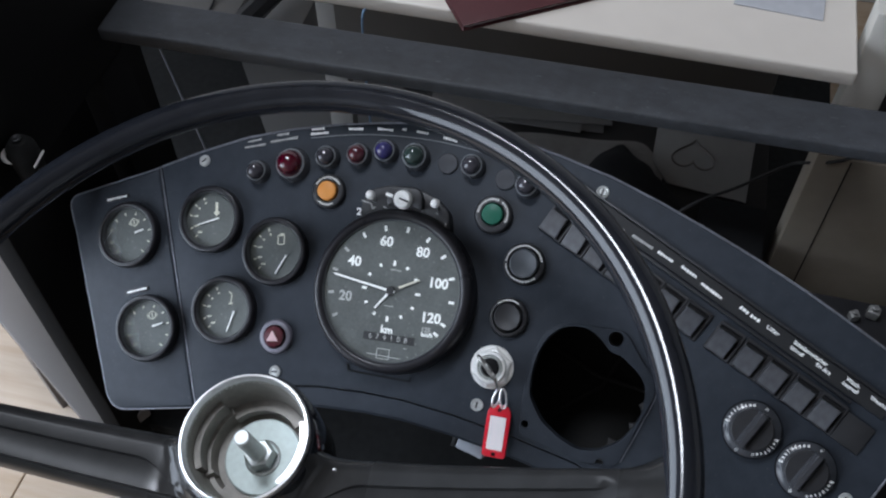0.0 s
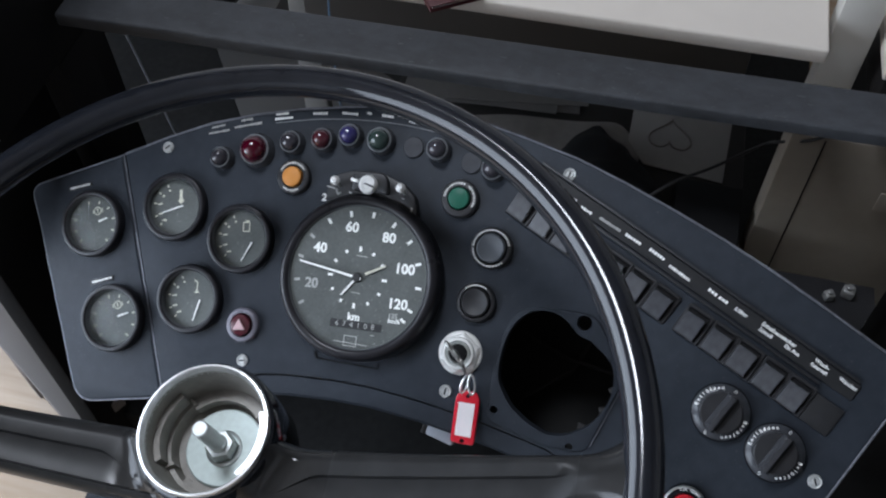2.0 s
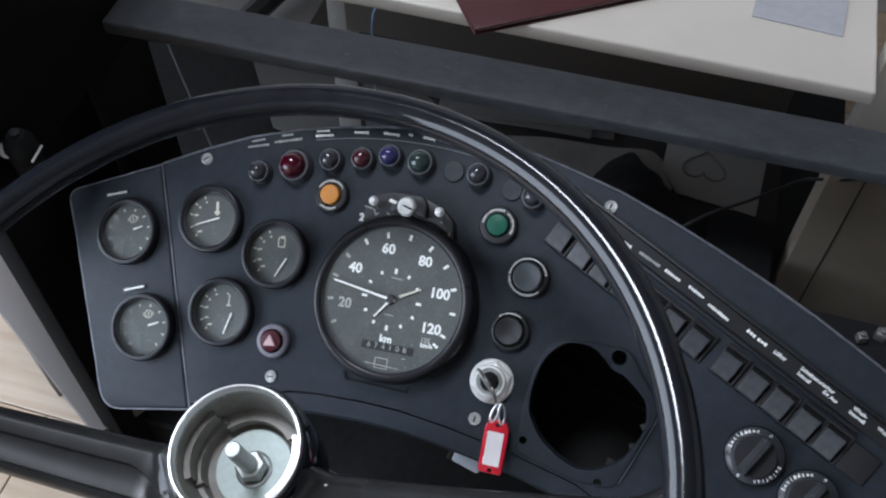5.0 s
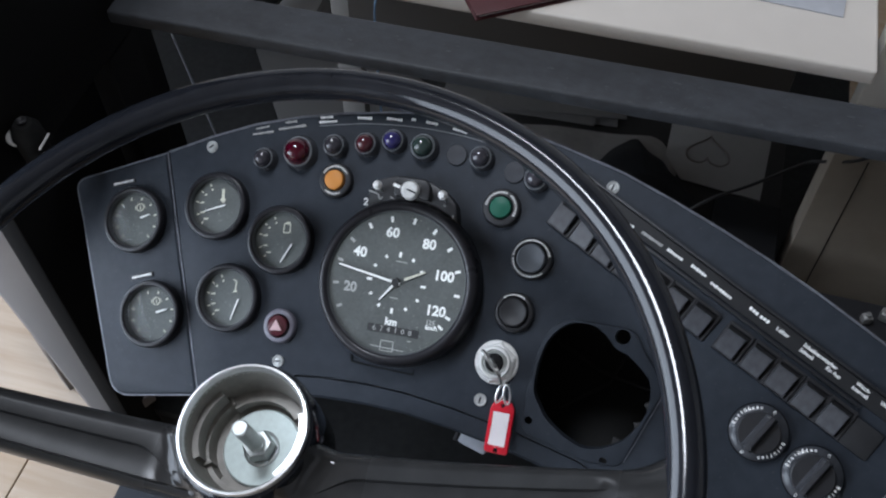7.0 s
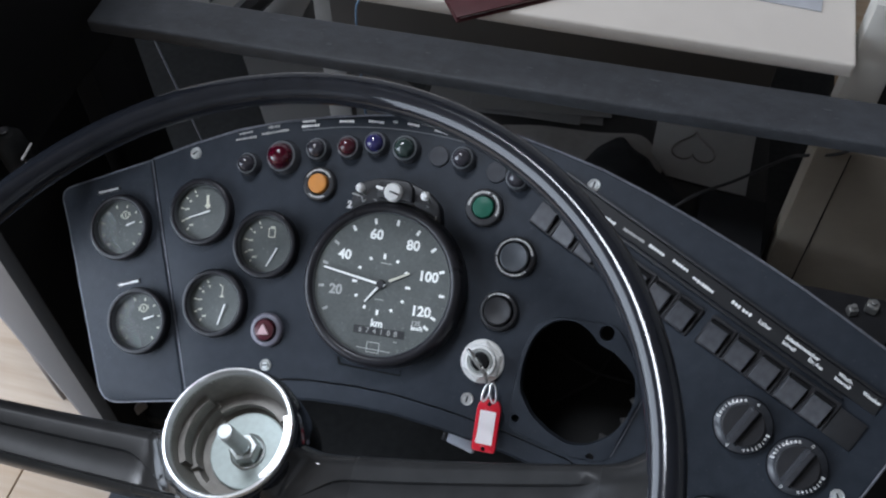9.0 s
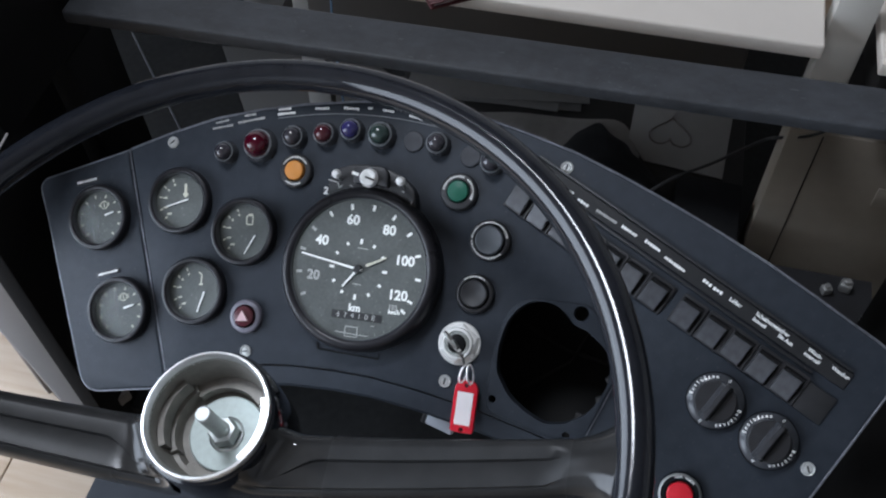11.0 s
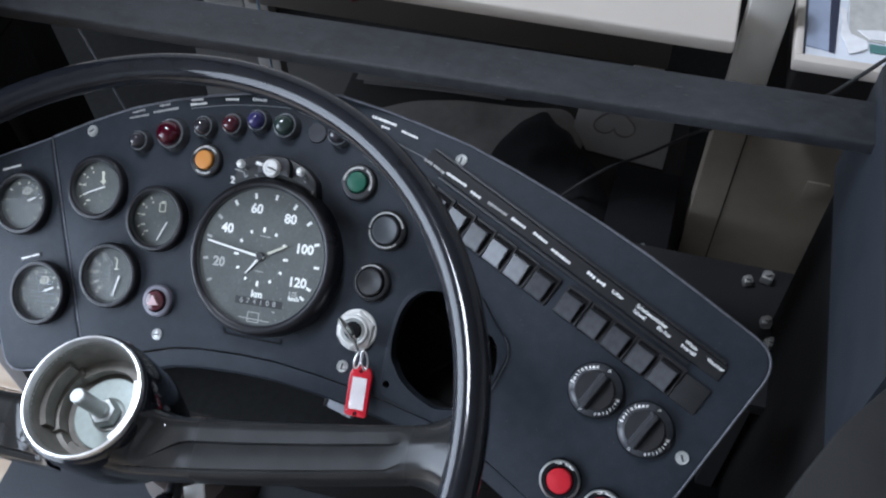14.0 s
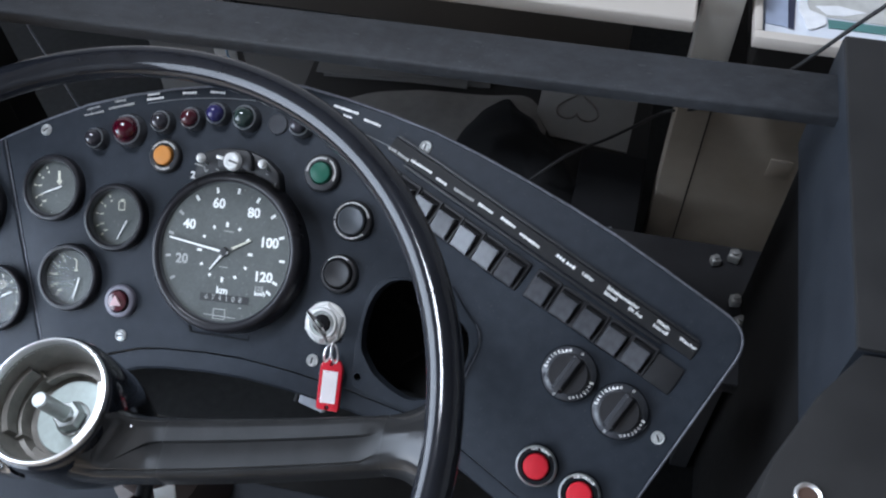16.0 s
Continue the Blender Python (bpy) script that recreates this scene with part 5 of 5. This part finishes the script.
def switches():
    a0 = math.degrees(math.atan2(-0.103, 0.185))
    spots = [(0.1325 + 0.0197 * k, 0.0749 - 0.0110 * k) for k in range(7)] + [(0.2780, -0.0048), (0.2993, -0.0160), (0.3193, -0.0270), (0.3400, -0.0382), (0.3598, -0.0490)]
    first = None
    for k, (u, v) in enumerate(spots):
        if first is None:
            g = thing("rocker_switch", at(u, v, 0.0006, a0) @ pose(0, 0, 0, 0, -5, 0), "grey rocker switch key in a black frame", "switch", "row of rocker switches")
            fr = bmesh.new()
            for sx, sy, cx, cy in ((0.0215, 0.0028, 0.0008, 0.0125), (0.0215, 0.0014, 0.0008, -0.0118), (0.0022, 0.026, -0.0095, 0.0004), (0.0022, 0.026, 0.0112, 0.0004)):
                box(sx, sy, 0.0025, 0.0004, pose(cx, cy, 0), fr, seg=1)
            part("frame", fr, BLACK, g)
            part("well", box(0.0195, 0.0235, 0.0006, 0, pose(0.0008, 0.0004, 0.0003)), DEEP, g, smooth=0)
            key = bmesh.new()
            vs = [(-0.0088, -0.0112, 0.0055), (0.0075, -0.0112, 0.0055), (0.0075, 0.0075, 0.0095), (-0.0088, 0.0075, 0.0095)]
            lo = [(-0.0094, -0.0116, 0.0006), (0.0081, -0.0116, 0.0006), (0.0081, 0.0085, 0.0006), (-0.0094, 0.0085, 0.0006)]
            a = [key.verts.new(p) for p in vs]
            b = [key.verts.new(p) for p in lo]
            key.faces.new(a)
            for i in range(4):
                key.faces.new((a[i], a[(i + 1) % 4], b[(i + 1) % 4], b[i]))
            bmesh.ops.bevel(key, geom=[e for e in key.edges if all(v.co.z > 0.004 for v in e.verts)], offset=0.0006, segments=2, affect='EDGES')
            part("key", key, KEYCAP, g)
            first = g
        else:
            copy_thing(first, at(u, v, 0.0006, a0 + random.uniform(-0.8, 0.8)) @ pose(0, 0, 0, random.uniform(-3, 3), (-5.5 if k < 6 else 0.5) + random.uniform(-2.5, 2.5), 0))
    bl = thing("blank_switch", at(0.3810, -0.0615, 0, a0), "black blank plate at the end of the switch row", "switch blank")
    part("plate", box(0.024, 0.024, 0.002, 0.0006), STRIP, bl)
    # the label strip above the keys
    st = thing("label_strip", D, "long black label strip with white lettering", "label strip")
    c = Vector((0.2715, 0.0333))
    part("strip", box(0.305, 0.0140, 0.0018, 0.0006, pose(c.x - 0.0006, c.y - 0.0011, 0, 0, 0, a0)), STRIP, st)
    part("ridge", box(0.3, 0.002, 0.0034, 0.0006, pose(c.x + 0.0036, c.y + 0.0066, 0, 0, 0, a0)), BLACK, st)
    part("ridge", box(0.26, 0.002, 0.0034, 0.0006, pose(c.x - 0.008, c.y - 0.008, 0, 0, 0, a0)), BLACK, st)
    z = 0.0019
    for q in ((0.1351, 0.1027, 0.1422, 0.0994), (0.1439, 0.0985, 0.1539, 0.0925), (0.1563, 0.0932, 0.1753, 0.0836), (0.1799, 0.0796, 0.189, 0.0746), (0.1963, 0.0719, 0.2138, 0.0629), (0.2185, 0.0609, 0.2311, 0.054), (0.2387, 0.051, 0.2512, 0.0437), (0.2556, 0.0393, 0.2725, 0.0293), (0.2878, 0.0244, 0.2944, 0.02), (0.2964, 0.0188, 0.3034, 0.015)):
        part("label_bar", scribble(*q, 0.0029, z), PRINT if q[0] not in (0.1351, 0.1439, 0.1963) else FADED_HAZED, st, smooth=0)

    def word(text, u, v, size):
        part("lettering", letters(bmesh.new(), text, size, pose(u, v, z, 0, 0, a0), size * 0.02), PRINT, st, smooth=0)
    word("Lüfter", 0.3145, 0.0090, 0.0045)
    word("Scheibenwischer", 0.3442, -0.0047, 0.0045)
    word("Schnell", 0.3340, -0.0046, 0.0042)
    word("Ein Aus", 0.3548, -0.0155, 0.0042)
    word("Wisch-", 0.3777, -0.0231, 0.0042)
    word("Intervall", 0.3756, -0.0270, 0.0042)
    word("Wascher", 0.3977, -0.0356, 0.0042)


switches()


SKIRT = mat("clear_coated_skirt", (0.040, 0.043, 0.049), 0.22, var=0.3, scale=60)


def rotary_knob(u, v, turn):
    g = thing("rotary_knob", at(u, v, 0, turn), "black rotary ventilation knob with white lettering", "knob", "pair of ventilation knobs")
    part("skirt", lathe([(0.0228, 0), (0.0228, 0.0042), (0.0222, 0.0052), (0.0165, 0.0078), (0.016, 0.0078)], 48), SKIRT, g)
    part("ring", lathe([(0.0165, 0.0070), (0.0163, 0.0112), (0.0155, 0.012), (0.0, 0.012)], 48), BLACK, g)
    part("edge_ring", lathe([(0.0231, 0.003), (0.0231, 0.0046), (0.0226, 0.0053), (0.0220, 0.0054), (0.0220, 0.004)], 48), GLOSS, g, "glossy worn edge")
    gr = bmesh.new()
    box(0.0165, 0.0325, 0.0085, 0.0012, pose(0, 0, 0.0115), gr, seg=2)
    for v2 in gr.verts:
        if v2.co.z > 0.0155:
            v2.co.x *= 0.24
        elif abs(v2.co.y) > 0.0135:
            v2.co.x *= 0.62
    part("grip", gr, mat("worn_black_grip", (0.035, 0.036, 0.04), 0.24, var=0.3, scale=60, coat=0.4), g)
    part("lettering", arc_letters(bmesh.new(), "Entlüften", 0.0038, 0.0194, 160, 0.0070, 9.5), PRINT, g, smooth=0)
    part("lettering", arc_letters(bmesh.new(), "Belüften", 0.0038, 0.0194, -18, 0.0070, 9.5), PRINT, g, smooth=0)
    for a in (92, 270):
        part("lettering", letters(bmesh.new(), "0", 0.0042, pose(0.0194 * math.cos(radians(a)), 0.0194 * math.sin(radians(a)), 0.0068, 0, 0, a - 90)), PRINT, g, smooth=0)


rotary_knob(0.3072, -0.0704, -31)
rotary_knob(0.3502, -0.0952, -31)


# ---- steering wheel ----
def steering_wheel():
    axis = Vector((0.0274, 0.4447, 1)).normalized()
    ax = Vector((1, 0, 0)) - axis * axis.x
    ax.normalize()
    turn = Matrix((ax, axis.cross(ax), axis)).transposed()
    centre = Vector((-0.0159, -0.1098, 0.2378))
    m = D @ Matrix.Translation(centre) @ turn.to_4x4()
    g = thing("steering_wheel", m, "large glossy black two-spoke bus steering wheel, hub cap missing", "steering wheel")
    R, r = 0.2737, 0.0119
    bm = bmesh.new()
    n, k = 160, 24
    rings = [[bm.verts.new(((R + r * math.cos(2 * math.pi * j / k)) * math.cos(2 * math.pi * i / n), (R + r * math.cos(2 * math.pi * j / k)) * math.sin(2 * math.pi * i / n), r * 1.05 * math.sin(2 * math.pi * j / k))) for j in range(k)] for i in range(n)]
    for i in range(n):
        for j in range(k):
            bm.faces.new((rings[i][j], rings[(i + 1) % n][j], rings[(i + 1) % n][(j + 1) % k], rings[i][(j + 1) % k]))
    part("rim", bm, GLOSS, g)
    hub = turn.transposed() @ (Vector((-0.0290, -0.1124, 0.2053)) - centre)
    hm = Matrix.Translation(hub)
    part("hub_body", lathe([(0.026, -0.13), (0.040, -0.10), (0.0478, -0.065), (0.0492, -0.030), (0.0490, -0.010), (0.0474, -0.0042), (0.0452, -0.003)], 72, m=hm), GLOSS, g)
    part("chrome_ring", lathe([(0.0450, -0.006), (0.0456, -0.0012), (0.0447, 0.0014), (0.0433, 0.0017), (0.0421, 0.0), (0.0415, -0.006)], 80, m=hm), CHROME, g, "chrome ring round the open hub")
    cup = part("cup", lathe([(0.0416, -0.004), (0.0412, -0.016), (0.0400, -0.025), (0.0380, -0.0315), (0.0348, -0.0325), (0.0338, -0.0390), (0.0328, -0.0428), (0.0, -0.0430)], 64, m=hm), CUP, g, "dull metal inside of the hub")
    for mid, span, rr, wd, z, hi in ((178, 74, 0.0392, 0.0052, -0.0300, 0.0130), (92, 96, 0.0338, 0.0080, -0.0400, 0.0090), (262, 44, 0.0345, 0.0070, -0.0400, 0.0070)):
        part("ledge", arc_band(rr, mid, span, wd, z, hi), CUP, cup).matrix_basis = hm
    part("ring_clip", arc_band(0.0404, -6, 64, 0.0030, -0.0150, 0.0150), CHROME, cup, "bright chrome clip inside the ring").matrix_basis = hm
    for a in (138, 218):
        part("rib", box(0.0080, 0.0022, 0.0120, 0.0006, hm @ pose(0.0365 * math.cos(radians(a)), 0.0365 * math.sin(radians(a)), -0.0400, 0, 0, a)), CUP, cup)
    part("washer", lathe([(0.0278, -0.0428), (0.0278, -0.0408), (0.0268, -0.0398), (0.0090, -0.0398), (0.0, -0.0398)], 64, m=hm @ pose(0.001, -0.001, 0)), ZINC, g, "pale zinc washer")
    hn = hm @ pose(0.0018, -0.0020, 0)
    nut = part("nut", lathe([(0.0128, -0.0398), (0.0128, -0.0384), (0.0118, -0.0378), (0.0114, -0.0376)], 40, m=hn), STEEL, g, "flanged steel nut")
    part("hex", lathe([(0.0110, -0.0380), (0.0110, -0.0304), (0.0096, -0.0284), (0.0056, -0.0282)], 6, m=hn @ pose(0, 0, 0, 0, 0, 20)), STEEL, nut)
    part("bolt", lathe([(0.0062, -0.0300), (0.0062, -0.0245), (0.0057, -0.0240), (0.0057, 0.0068), (0.0048, 0.0080), (0, 0.0082)], 32, m=hn), STEEL, nut, "threaded steel shaft end")
    # two broad spokes: sections from the hub's wall to the rim
    for s in (1, -1):
        secs = []
        N = 60
        for i in range(N + 1):
            t = i / N
            if s > 0:
                hi, lo = 0.0195 + 0.0180 * t ** 1.25, -0.0345 + 0.0350 * min(1.0, t * 1.02) ** 0.95
            else:
                hi, lo = 0.0140 - 0.0135 * t, -0.0390 + 0.0010 * t
            if t > 0.84:
                q = ((t - 0.84) / 0.16) ** 2.2
                hi, lo = hi + 0.018 * q, lo - 0.020 * q
            cy, half = (hi + lo) / 2, (hi - lo) / 2
            z0 = -0.060 + 0.058 * (0.35 * t + 0.65 * t ** 1.6)
            dip = 0.16 * max(0.0, min(1.0, (t - 0.07) * 14, (0.90 - t) * 8))
            end = 0.60 * max(0.0, 1 - max(0.0, t - 0.07) * 11) ** 2
            prof = [(-0.98, -1.6), (-1, -0.6), (-0.97, -0.15), (-0.91, 0.10), (-0.80, 0.26), (-0.765, 0.24), (-0.73, 0.52 - dip), (0.0 - end, 0.66 - dip), (0.03 - end, 0.66 - 1.2 * dip), (0.07 - end, 0.70), (0.40, 0.78), (0.56, 0.76), (0.70, 0.50), (0.86, -0.2), (1, -1.5)]
            fillet = 0.017 * max(0.0, 1 - t / 0.075) ** 2.2
            round_off = max(0.0, min(1.0, (t - 0.80) / 0.12))
            ends = len(prof) - 1
            prof = [(a + round_off * (math.cos(math.pi * (1 - k / ends)) - a), c + round_off * (2.1 * math.sin(math.pi * k / ends) - 1.3 - c)) for k, (a, c) in enumerate(prof)]
            sec = []
            for a, c in prof:
                y = cy + half * a
                x0 = hub.x + s * math.sqrt(max(0.0002, 0.0468 ** 2 - (y - hub.y) ** 2))
                sec.append((x0 + (s * (R - 0.004) - x0) * t, y, z0 + 0.013 * c + fillet))
            secs.append(sec)
        bm = bmesh.new()
        rows = [[bm.verts.new(p) for p in sec] for sec in secs]
        for a, b in zip(rows, rows[1:]):
            for j in range(len(a)):
                q = (j + 1) % len(a)
                bm.faces.new((a[j], a[q], b[q], b[j]))
        part("spoke", bm, SPOKE, g, smooth=45)
    # column under the hub
    col = thing("steering_column", m, "dark brown-black steering column below the wheel", "steering column")
    part("tube", lathe([(0.026, -0.125), (0.03, -0.18), (0.042, -0.19), (0.042, -0.3)], 40, m=Matrix.Translation(hub)), mat("brown_black_column", (0.045, 0.032, 0.027), 0.5), col)
    st = thing("stalk_switch", m, "black column stalk with a pale metal bracket", "stalk")
    part("stalk", tube([hub + Vector((0.02, -0.02, -0.14)), hub + Vector((0.03, -0.048, -0.125))], [0.006, 0.0075], 14), BLACK, st)
    part("knob", lathe([(0, 0.012), (0.006, 0.0105), (0.0092, 0.004), (0.0085, -0.004), (0.004, -0.009), (0, -0.01)], 24, m=Matrix.Translation(hub + Vector((0.028, -0.046, -0.122)))), GLOSS, st)
    part("bracket", box(0.017, 0.034, 0.003, 0.0006, Matrix.Translation(hub + Vector((0.049, -0.041, -0.13))) @ pose(0, 0, 0, 0, 0, 25)), WHITE, st, "pale plastic bracket")


steering_wheel()
